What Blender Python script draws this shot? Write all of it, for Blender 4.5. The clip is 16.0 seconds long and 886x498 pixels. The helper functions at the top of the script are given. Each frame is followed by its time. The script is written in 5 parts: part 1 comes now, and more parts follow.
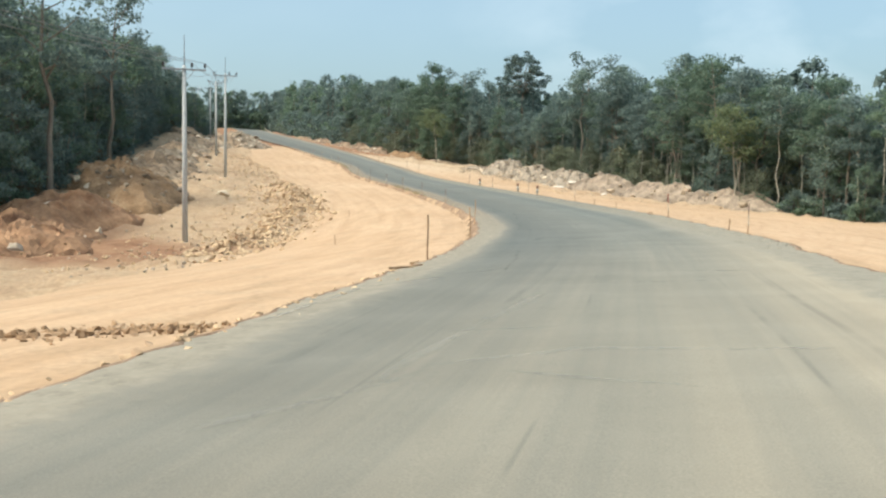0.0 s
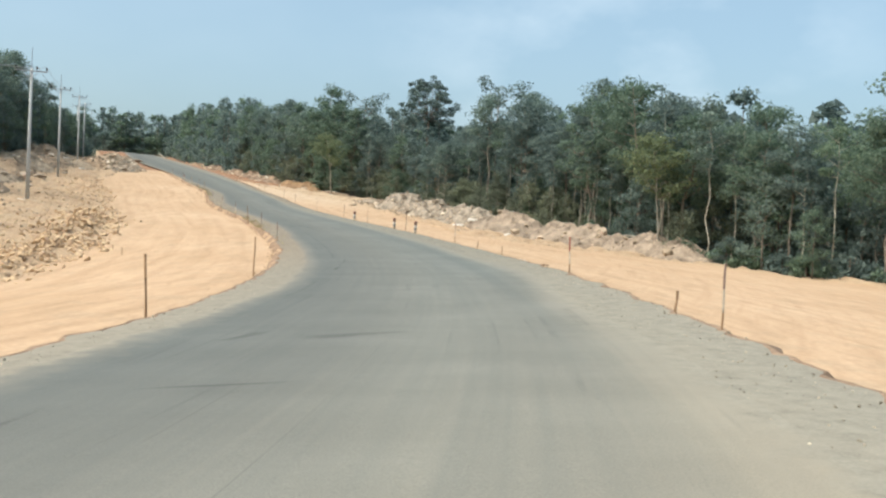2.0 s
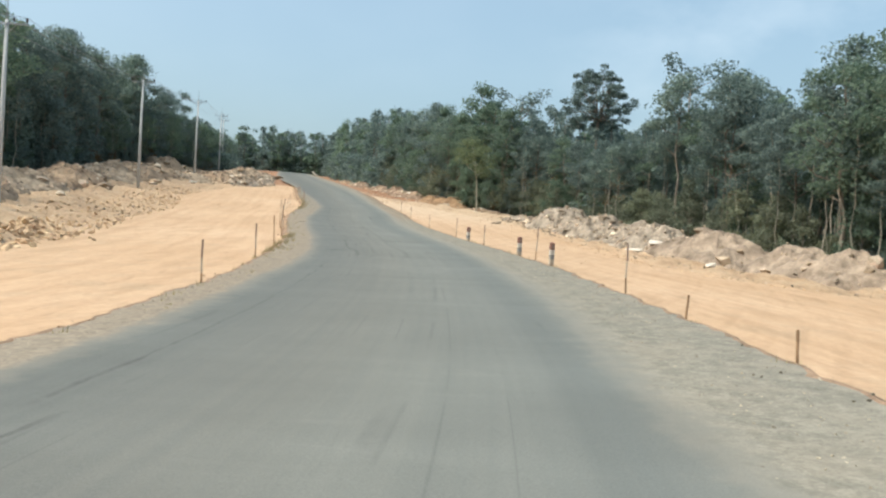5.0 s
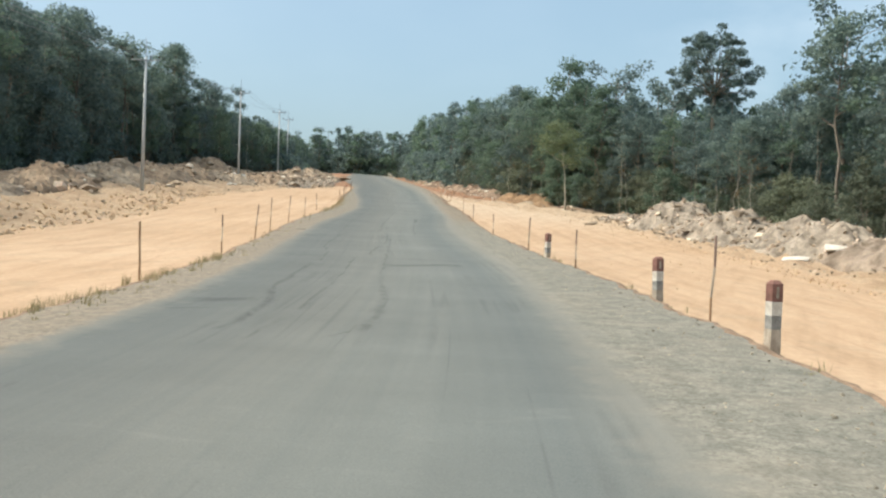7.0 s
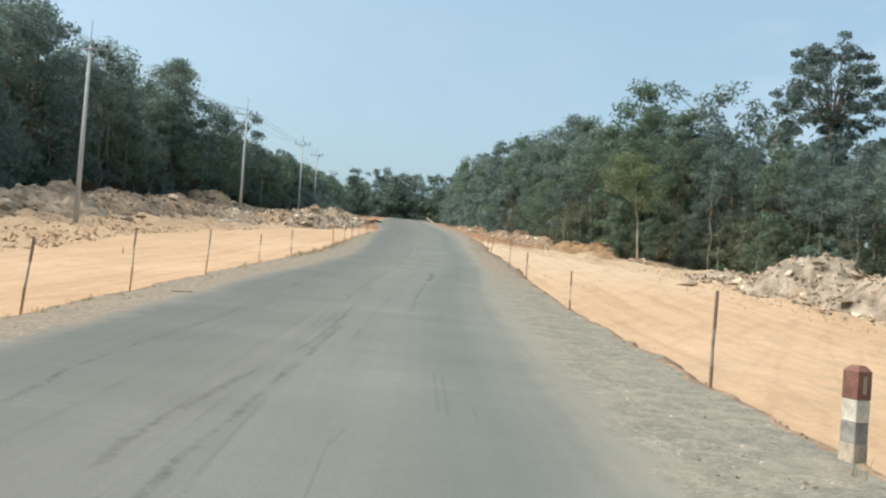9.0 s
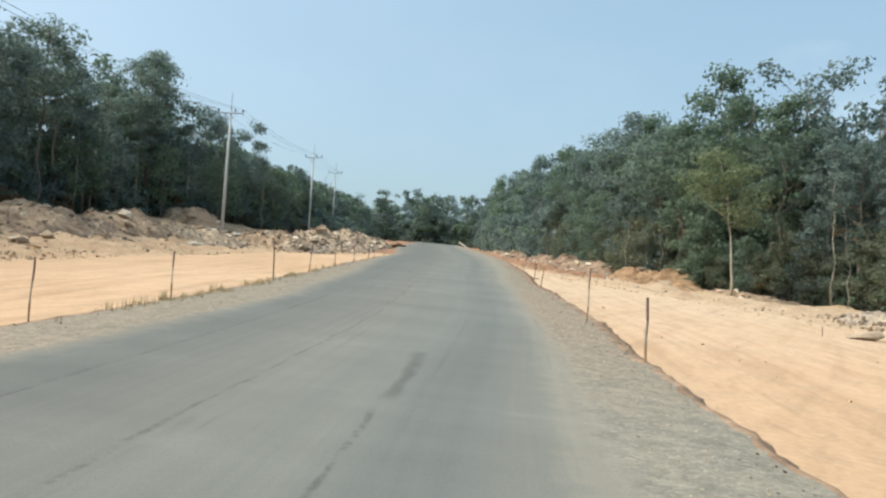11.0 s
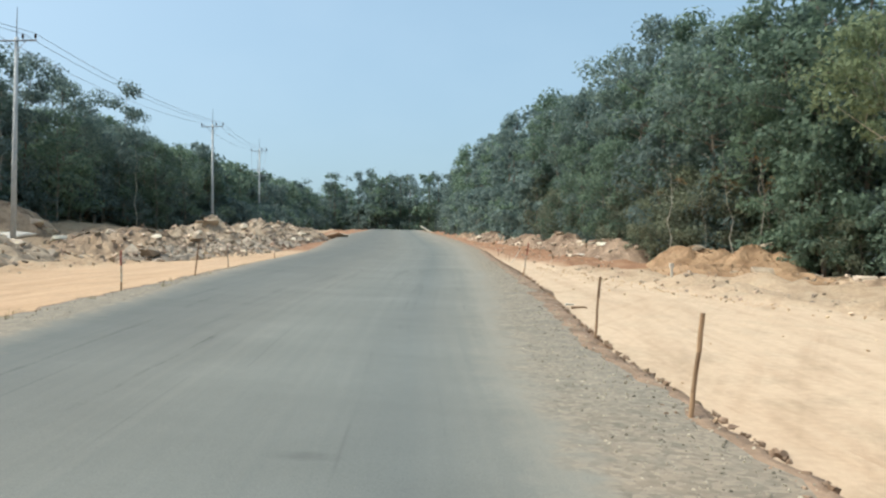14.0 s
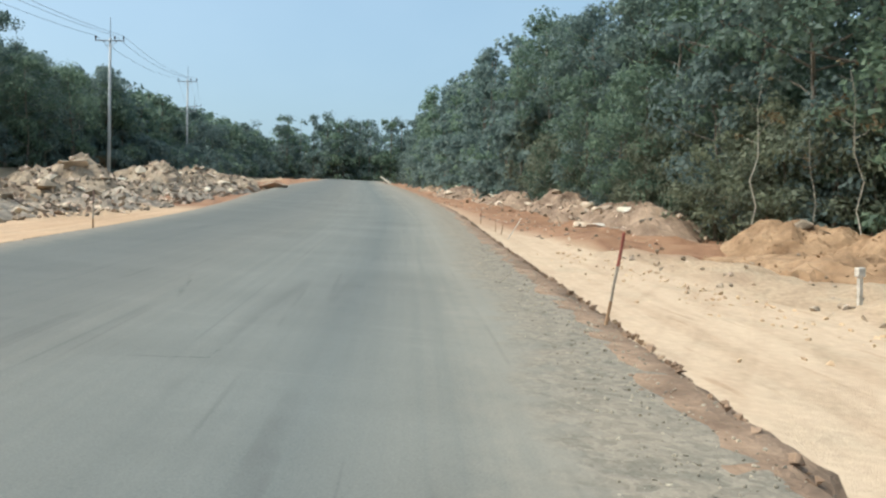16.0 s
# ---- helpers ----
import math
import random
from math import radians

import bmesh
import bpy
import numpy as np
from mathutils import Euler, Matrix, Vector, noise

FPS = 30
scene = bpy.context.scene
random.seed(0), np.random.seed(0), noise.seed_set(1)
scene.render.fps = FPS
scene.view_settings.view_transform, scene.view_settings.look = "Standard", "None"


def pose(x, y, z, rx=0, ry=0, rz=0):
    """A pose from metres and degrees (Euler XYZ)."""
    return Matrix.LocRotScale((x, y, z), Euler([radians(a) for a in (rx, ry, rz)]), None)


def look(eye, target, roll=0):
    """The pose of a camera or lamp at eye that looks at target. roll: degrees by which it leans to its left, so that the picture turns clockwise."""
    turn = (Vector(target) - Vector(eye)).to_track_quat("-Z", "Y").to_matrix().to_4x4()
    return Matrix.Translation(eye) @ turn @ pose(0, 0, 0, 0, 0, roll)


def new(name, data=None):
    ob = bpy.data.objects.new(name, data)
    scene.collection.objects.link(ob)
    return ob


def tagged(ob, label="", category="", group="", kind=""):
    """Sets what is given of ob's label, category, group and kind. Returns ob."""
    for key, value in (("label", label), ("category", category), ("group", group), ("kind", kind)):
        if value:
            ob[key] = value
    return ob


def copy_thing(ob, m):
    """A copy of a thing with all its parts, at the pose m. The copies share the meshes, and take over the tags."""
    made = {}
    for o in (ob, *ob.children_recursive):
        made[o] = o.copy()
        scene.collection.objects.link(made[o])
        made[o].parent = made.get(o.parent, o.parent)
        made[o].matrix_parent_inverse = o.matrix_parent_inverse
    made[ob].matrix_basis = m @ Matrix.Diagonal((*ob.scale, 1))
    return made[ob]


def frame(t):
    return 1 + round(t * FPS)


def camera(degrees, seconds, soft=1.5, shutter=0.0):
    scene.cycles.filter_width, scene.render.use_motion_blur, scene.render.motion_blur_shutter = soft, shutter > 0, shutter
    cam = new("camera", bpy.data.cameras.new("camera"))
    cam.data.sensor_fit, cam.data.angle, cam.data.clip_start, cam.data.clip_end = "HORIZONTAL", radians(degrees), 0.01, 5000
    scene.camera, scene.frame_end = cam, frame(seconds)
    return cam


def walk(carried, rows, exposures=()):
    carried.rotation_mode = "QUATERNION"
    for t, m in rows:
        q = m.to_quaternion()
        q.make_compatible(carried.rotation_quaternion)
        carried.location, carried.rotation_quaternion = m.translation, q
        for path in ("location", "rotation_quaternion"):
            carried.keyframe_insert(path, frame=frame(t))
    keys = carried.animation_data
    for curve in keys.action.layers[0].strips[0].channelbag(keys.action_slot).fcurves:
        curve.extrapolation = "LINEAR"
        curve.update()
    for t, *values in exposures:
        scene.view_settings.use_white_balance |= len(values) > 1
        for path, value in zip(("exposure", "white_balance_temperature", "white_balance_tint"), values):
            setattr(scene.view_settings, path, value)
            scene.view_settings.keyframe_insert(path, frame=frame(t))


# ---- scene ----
cam = camera(55.5, 16.0, soft=2.3)
PATH = [
    (0, (0.585, 1.35, 1.716), (0.579, 3.346, 1.584), 0.9),
    (0.5, (2.089, 5.585, 1.754), (2.103, 7.585, 1.722), 1.8),
    (1, (3.498, 9.909, 1.775), (3.557, 11.909, 1.775), 2.0),
    (1.5, (4.825, 14.709, 1.81), (5.008, 16.701, 1.815), 1.2),
    (2, (5.855, 19.171, 1.824), (6.033, 21.163, 1.786), 2.6),
    (2.5, (6.878, 24.17, 1.861), (7.035, 26.164, 1.824), 2.7),
    (3, (7.676, 28.925, 1.928), (7.814, 30.92, 1.901), 2.5),
    (3.5, (8.278, 33.836, 1.931), (8.286, 35.836, 1.922), 2.5),
    (4, (8.734, 38.96, 1.969), (8.635, 40.958, 1.965), 2.8),
    (4.5, (8.992, 43.809, 2.077), (8.868, 45.806, 2.064), 3.0),
    (5, (9.031, 48.863, 2.15), (8.796, 50.849, 2.148), 3.1),
    (7.5, (6.53, 76.043, 3.132), (6.011, 77.975, 3.122), 3.5),
    (8, (5.372, 81.333, 3.306), (4.774, 83.241, 3.359), 5.7),
    (8.5, (4.165, 86.7, 3.609), (3.636, 88.628, 3.676), 4.8),
    (9, (2.927, 91.971, 3.942), (2.377, 93.891, 4.046), 3.6),
    (9.5, (1.67, 96.966, 4.296), (1.082, 98.872, 4.447), 3.7),
    (12, (-5.016, 122.323, 6.185), (-5.660, 124.209, 6.355), 3.3),
    (12.5, (-6.370, 127.374, 6.674), (-7.001, 129.261, 6.884), 3.6),
    (13, (-7.663, 132.506, 7.149), (-8.287, 134.395, 7.346), 2.2),
    (13.5, (-9.068, 137.49, 7.63), (-9.66, 139.39, 7.83), 1.3),
    (14, (-10.456, 142.502, 8.132), (-11.020, 144.417, 8.256), -0.8),
    (14.5, (-11.769, 147.277, 8.610), (-12.356, 149.185, 8.719), -1.1),
    (15, (-13.128, 152.015, 9.031), (-13.627, 153.951, 9.079), -2.2),
    (15.5, (-14.440, 156.608, 9.458), (-14.910, 158.551, 9.521), -1.4),
    (16, (-15.716, 161.116, 9.892), (-16.195, 163.058, 9.902), 0.6),
]
walk(cam, [(t, look(eye, target, roll)) for t, eye, target, roll in PATH], [(0.0, 0.82, 6350, 2.5), (1.0, 0.79, 6300, 4.0), (4.0, 0.77, 6300, 5.0), (9.5, 0.78, 6350, 5.0), (12.5, 0.77, 6200, 3.5), (16.0, 0.73, 6000, 3.0)])

# ---- sky and sun ----
SUN_HEIGHT, SUN_WAY = 54.0, -116.0
world = bpy.data.worlds.new("hazy_sky")
scene.world = world
world.use_nodes = True
wn, wl = world.node_tree.nodes, world.node_tree.links
wn.clear()
sky = wn.new("ShaderNodeTexSky")
sky.sky_type = "NISHITA"
sky.sun_disc = False
sky.sun_elevation, sky.sun_rotation = radians(SUN_HEIGHT), radians(SUN_WAY)
sky.air_density, sky.dust_density, sky.ozone_density, sky.altitude = 1.0, 6.0, 1.5, 50
w_coord = wn.new("ShaderNodeTexCoord")
w_map = wn.new("ShaderNodeMapping")
w_map.inputs["Scale"].default_value = (1.0, 1.0, 1.8)
w_noise = wn.new("ShaderNodeTexNoise")
w_noise.inputs["Scale"].default_value, w_noise.inputs["Detail"].default_value = 6.0, 6.0
w_ramp = wn.new("ShaderNodeValToRGB")
w_ramp.color_ramp.elements[0].position, w_ramp.color_ramp.elements[1].position = 0.44, 0.72
w_mix = wn.new("ShaderNodeMix")
w_mix.data_type = "RGBA"
w_scale = wn.new("ShaderNodeMath")
w_scale.operation = "MULTIPLY"
w_scale.inputs[1].default_value = 0.34
w_bg = wn.new("ShaderNodeBackground")
w_bg.inputs["Strength"].default_value = 0.15
w_out = wn.new("ShaderNodeOutputWorld")
wl.new(w_coord.outputs["Generated"], w_map.inputs["Vector"])
wl.new(w_map.outputs["Vector"], w_noise.inputs["Vector"])
wl.new(w_noise.outputs["Fac"], w_ramp.inputs["Fac"])
# a faint cloud bank hangs in the north-north-east
w_dir = wn.new("ShaderNodeVectorMath")
w_dir.operation = "DOT_PRODUCT"
w_dir.inputs[1].default_value = (0.282, 0.924, 0.259)
wl.new(w_coord.outputs["Generated"], w_dir.inputs[0])
w_bank = wn.new("ShaderNodeMapRange")
w_bank.inputs["From Min"].default_value, w_bank.inputs["From Max"].default_value = 0.955, 0.99
w_bank.inputs["To Min"].default_value, w_bank.inputs["To Max"].default_value = 0.12, 1.0
wl.new(w_dir.outputs["Value"], w_bank.inputs["Value"])
w_puff = wn.new("ShaderNodeMath")
w_puff.operation = "MULTIPLY"
wl.new(w_ramp.outputs["Color"], w_puff.inputs[0])
wl.new(w_bank.outputs["Result"], w_puff.inputs[1])
wl.new(w_puff.outputs[0], w_scale.inputs[0])
w_haze = wn.new("ShaderNodeMix")
w_haze.data_type = "RGBA"
w_haze.inputs["Factor"].default_value = 0.35
w_haze.inputs["B"].default_value = (2.0, 2.8, 2.93, 1)
wl.new(sky.outputs["Color"], w_haze.inputs["A"])
wl.new(w_scale.outputs[0], w_mix.inputs["Factor"])
wl.new(w_haze.outputs["Result"], w_mix.inputs["A"])
w_mix.inputs["B"].default_value = (4.0, 4.35, 4.7, 1)
wl.new(w_mix.outputs["Result"], w_bg.inputs["Color"])
wl.new(w_bg.outputs[0], w_out.inputs["Surface"])

sun_data = bpy.data.lights.new("sun", "SUN")
sun_data.energy, sun_data.angle, sun_data.color = 1.85, radians(12.0), (1.0, 0.94, 0.84)
sun = new("sun", sun_data)
sh, sw = radians(SUN_HEIGHT), radians(SUN_WAY)
sun.matrix_world = look((math.sin(sw) * math.cos(sh) * 200, math.cos(sw) * math.cos(sh) * 200, math.sin(sh) * 200), (0, 0, 0))


# ---- materials ----
def material(name, roughness=0.9, metallic=0.0):
    m = bpy.data.materials.new(name)
    m.use_nodes = True
    b = m.node_tree.nodes["Principled BSDF"]
    b.inputs["Roughness"].default_value, b.inputs["Metallic"].default_value = roughness, metallic
    b.inputs["Specular IOR Level"].default_value = 0.25
    return m, m.node_tree.nodes, m.node_tree.links, b


def noise_node(n, l, scale, detail=5.0, vector=None, rough=0.55):
    t = n.new("ShaderNodeTexNoise")
    t.inputs["Scale"].default_value, t.inputs["Detail"].default_value, t.inputs["Roughness"].default_value = scale, detail, rough
    if vector is not None:
        l.new(vector, t.inputs["Vector"])
    return t.outputs["Fac"]


def ramp_node(n, l, fac, stops):
    r = n.new("ShaderNodeValToRGB")
    e = r.color_ramp.elements
    while len(e) < len(stops):
        e.new(0.5)
    for k, (p, c) in zip(e, stops):
        k.position, k.color = p, (*c, 1) if len(c) == 3 else c
    l.new(fac, r.inputs["Fac"])
    return r.outputs["Color"]


def mix_node(n, l, fac, a, b, kind="MIX"):
    m = n.new("ShaderNodeMix")
    m.data_type, m.blend_type = "RGBA", kind
    for key, v in (("Factor", fac), ("A", a), ("B", b)):
        if isinstance(v, (int, float)):
            m.inputs[key].default_value = v
        elif isinstance(v, tuple):
            m.inputs[key].default_value = (*v, 1)
        else:
            l.new(v, m.inputs[key])
    return m.outputs["Result"]


def math_node(n, l, op, a, b=0.0):
    m = n.new("ShaderNodeMath")
    m.operation, m.use_clamp = op, op in ("MULTIPLY", "ADD", "SUBTRACT")
    for i, v in enumerate((a, b)):
        if isinstance(v, (int, float)):
            m.inputs[i].default_value = v
        else:
            l.new(v, m.inputs[i])
    return m.outputs[0]


def bump_node(n, l, b, height, strength, distance):
    k = n.new("ShaderNodeBump")
    k.inputs["Strength"].default_value, k.inputs["Distance"].default_value = strength, distance
    l.new(height, k.inputs["Height"])
    l.new(k.outputs["Normal"], b.inputs["Normal"])


def place(n, kind="Object"):
    return n.new("ShaderNodeTexCoord").outputs[kind]


def scaled(n, l, vector, s):
    k = n.new("ShaderNodeMapping")
    k.inputs["Scale"].default_value = s
    l.new(vector, k.inputs["Vector"])
    return k.outputs["Vector"]


def turned(n, l, vector, degrees):
    k = n.new("ShaderNodeMapping")
    k.inputs["Rotation"].default_value = (0, 0, radians(degrees))
    l.new(vector, k.inputs["Vector"])
    return k.outputs["Vector"]


def two_tone(name, dark, light, scale=2.0, fine=30.0, roughness=0.9, bump=0.02, metallic=0.0, stretch=(1, 1, 1), vary=0.0, island=0.0):
    """A plain surface with stains, grain and fine relief."""
    m, n, l, b = material(name, roughness, metallic)
    v = scaled(n, l, place(n), stretch)
    if vary:
        rnd = n.new("ShaderNodeObjectInfo").outputs["Random"]
        add = n.new("ShaderNodeVectorMath")
        add.operation = "ADD"
        shift = n.new("ShaderNodeCombineXYZ")
        l.new(math_node(n, l, "MULTIPLY", rnd, 1.0), shift.inputs[0])
        l.new(v, add.inputs[0])
        mul = n.new("ShaderNodeVectorMath")
        mul.operation = "SCALE"
        mul.inputs["Scale"].default_value = 57.0
        l.new(shift.outputs[0], mul.inputs[0])
        l.new(mul.outputs[0], add.inputs[1])
        v = add.outputs[0]
    big, small = noise_node(n, l, scale, 5, v), noise_node(n, l, fine, 4, v)
    c = ramp_node(n, l, big, [(0.3, dark), (0.7, light)])
    c = mix_node(n, l, 0.5, c, ramp_node(n, l, small, [(0.3, (0.35, 0.35, 0.35)), (0.7, (0.65, 0.65, 0.65))]), "OVERLAY")
    if vary:
        c = mix_node(n, l, vary, c, ramp_node(n, l, rnd, [(0.0, (0.25, 0.25, 0.25)), (1.0, (0.75, 0.75, 0.75))]), "OVERLAY")
    if island:
        one = n.new("ShaderNodeNewGeometry").outputs["Random Per Island"]
        c = mix_node(n, l, island, c, ramp_node(n, l, one, [(0.0, (0.2, 0.2, 0.2)), (1.0, (0.8, 0.79, 0.77))]), "OVERLAY")
    l.new(c, b.inputs["Base Color"])
    bump_node(n, l, b, small, 0.6, bump)
    return m


def attr(n, name):
    a = n.new("ShaderNodeAttribute")
    a.attribute_name = name
    return a.outputs["Fac"]


def ground_material():
    m, n, l, b = material("levelled_earth", 0.95)
    p = place(n)
    broad, mid_n, fine, grit = noise_node(n, l, 0.07, 5, p), noise_node(n, l, 0.9, 6, p), noise_node(n, l, 7.0, 6, p), noise_node(n, l, 45.0, 3, p)
    sand = ramp_node(n, l, broad, [(0.3, (0.465, 0.312, 0.188)), (0.7, (0.535, 0.375, 0.243))])
    sand = mix_node(n, l, math_node(n, l, "MULTIPLY", attr(n, "pale"), 0.8), sand, (0.545, 0.42, 0.295))
    uv = scaled(n, l, place(n, "UV"), (1.6, 0.05, 1))
    ruts = noise_node(n, l, 1.0, 6, uv)
    sand = mix_node(n, l, 0.42, sand, ramp_node(n, l, ruts, [(0.30, (0.37, 0.345, 0.31)), (0.56, (0.53, 0.53, 0.53))]), "OVERLAY")
    skew = noise_node(n, l, 1.0, 5, scaled(n, l, turned(n, l, place(n, "UV"), 24), (2.4, 0.09, 1)))
    sand = mix_node(n, l, 0.32, sand, ramp_node(n, l, skew, [(0.32, (0.36, 0.34, 0.31)), (0.5, (0.52, 0.52, 0.52))]), "OVERLAY")
    dash = noise_node(n, l, 1.0, 4, scaled(n, l, turned(n, l, place(n, "UV"), -6), (3.2, 0.42, 1)))
    sand = mix_node(n, l, ramp_node(n, l, dash, [(0.60, (0, 0, 0)), (0.70, (0.5,) * 3)]), sand, (0.36, 0.235, 0.14))
    swirl = noise_node(n, l, 1.0, 6, scaled(n, l, turned(n, l, place(n, "UV"), 12), (1.1, 0.22, 1)))
    sand = mix_node(n, l, 0.4, sand, ramp_node(n, l, swirl, [(0.35, (0.38, 0.37, 0.35)), (0.52, (0.52,) * 3), (0.6, (0.48,) * 3), (0.68, (0.55,) * 3)]), "OVERLAY")
    sand = mix_node(n, l, 0.35, sand, ramp_node(n, l, fine, [(0.3, (0.35, 0.35, 0.35)), (0.7, (0.62, 0.62, 0.62))]), "OVERLAY")
    spoil = ramp_node(n, l, mid_n, [(0.3, (0.28, 0.185, 0.115)), (0.5, (0.47, 0.34, 0.215)), (0.72, (0.57, 0.445, 0.305))])
    spoil = mix_node(n, l, 0.6, spoil, ramp_node(n, l, fine, [(0.3, (0.25, 0.25, 0.25)), (0.7, (0.7, 0.7, 0.7))]), "OVERLAY")
    red = ramp_node(n, l, mid_n, [(0.3, (0.225, 0.115, 0.064)), (0.7, (0.40, 0.232, 0.135))])
    litter = ramp_node(n, l, fine, [(0.3, (0.12, 0.095, 0.065)), (0.7, (0.30, 0.24, 0.165))])
    wave = math_node(n, l, "SUBTRACT", math_node(n, l, "ADD", attr(n, "spoil"), math_node(n, l, "MULTIPLY", mid_n, 0.9)), 0.45)
    c = mix_node(n, l, wave, sand, spoil)
    redw = math_node(n, l, "SUBTRACT", math_node(n, l, "ADD", attr(n, "red"), math_node(n, l, "MULTIPLY", mid_n, 0.8)), 0.4)
    c = mix_node(n, l, ramp_node(n, l, math_node(n, l, "MULTIPLY", redw, attr(n, "red")), [(0.06, (0, 0, 0)), (0.42, (1, 1, 1))]), c, red)
    litter = mix_node(n, l, ramp_node(n, l, broad, [(0.45, (0, 0, 0)), (0.6, (0.8,) * 3)]), litter, (0.12, 0.13, 0.08))
    deep = math_node(n, l, "SUBTRACT", math_node(n, l, "ADD", attr(n, "litter"), math_node(n, l, "MULTIPLY", mid_n, 0.6)), 0.3)
    c = mix_node(n, l, math_node(n, l, "MULTIPLY", deep, 1.43), c, litter)
    l.new(c, b.inputs["Base Color"])
    h = mix_node(n, l, 0.25, mix_node(n, l, 0.4, mix_node(n, l, 0.45, mid_n, mix_node(n, l, 0.35, ruts, skew)), fine), grit)
    # the levelled sand is rolled smooth, the spoil is not
    h = math_node(n, l, "MULTIPLY", h, math_node(n, l, "ADD", math_node(n, l, "MULTIPLY", attr(n, "spoil"), 0.7), 0.30))
    bump_node(n, l, b, h, 0.8, 0.2)
    return m


def chippings(n, l, p):
    """Colour and height of grey crushed stone mixed with dust."""
    cell = n.new("ShaderNodeTexVoronoi")
    cell.inputs["Scale"].default_value = 14.0
    l.new(p, cell.inputs["Vector"])
    chip = n.new("ShaderNodeTexVoronoi")
    chip.inputs["Scale"].default_value = 38.0
    l.new(p, chip.inputs["Vector"])
    tone = n.new("ShaderNodeSeparateXYZ")
    l.new(cell.outputs["Color"], tone.inputs[0])
    tone_b = n.new("ShaderNodeSeparateXYZ")
    l.new(chip.outputs["Color"], tone_b.inputs[0])
    broad, patch = noise_node(n, l, 0.8, 5, p), noise_node(n, l, 3.2, 5, p)
    c = ramp_node(n, l, patch, [(0.3, (0.158, 0.149, 0.120)), (0.7, (0.250, 0.231, 0.184))])
    c = mix_node(n, l, 0.32, c, ramp_node(n, l, tone.outputs[0], [(0.0, (0.26,) * 3), (1.0, (0.74,) * 3)]), "OVERLAY")
    c = mix_node(n, l, 0.5, c, ramp_node(n, l, tone_b.outputs[0], [(0.0, (0.26,) * 3), (1.0, (0.74,) * 3)]), "OVERLAY")
    # tan dust lies in patches
    c = mix_node(n, l, ramp_node(n, l, broad, [(0.46, (0, 0, 0)), (0.76, (0.45,) * 3)]), c, (0.30, 0.255, 0.195))
    # brown earth is worked into some stretches
    earth = ramp_node(n, l, tone.outputs[0], [(0.0, (0.175, 0.135, 0.095)), (1.0, (0.33, 0.255, 0.18))])
    c = mix_node(n, l, math_node(n, l, "MULTIPLY", attr(n, "earthy"), ramp_node(n, l, patch, [(0.25, (0.45,) * 3), (0.6, (1, 1, 1))])), c, earth)
    c = mix_node(n, l, math_node(n, l, "MULTIPLY", attr(n, "powder"), ramp_node(n, l, patch, [(0.25, (0.4,) * 3), (0.65, (1, 1, 1))])), c, (0.305, 0.272, 0.213))
    h = mix_node(n, l, 0.45, mix_node(n, l, 0.6, cell.outputs["Distance"], chip.outputs["Distance"]), patch)
    return c, h


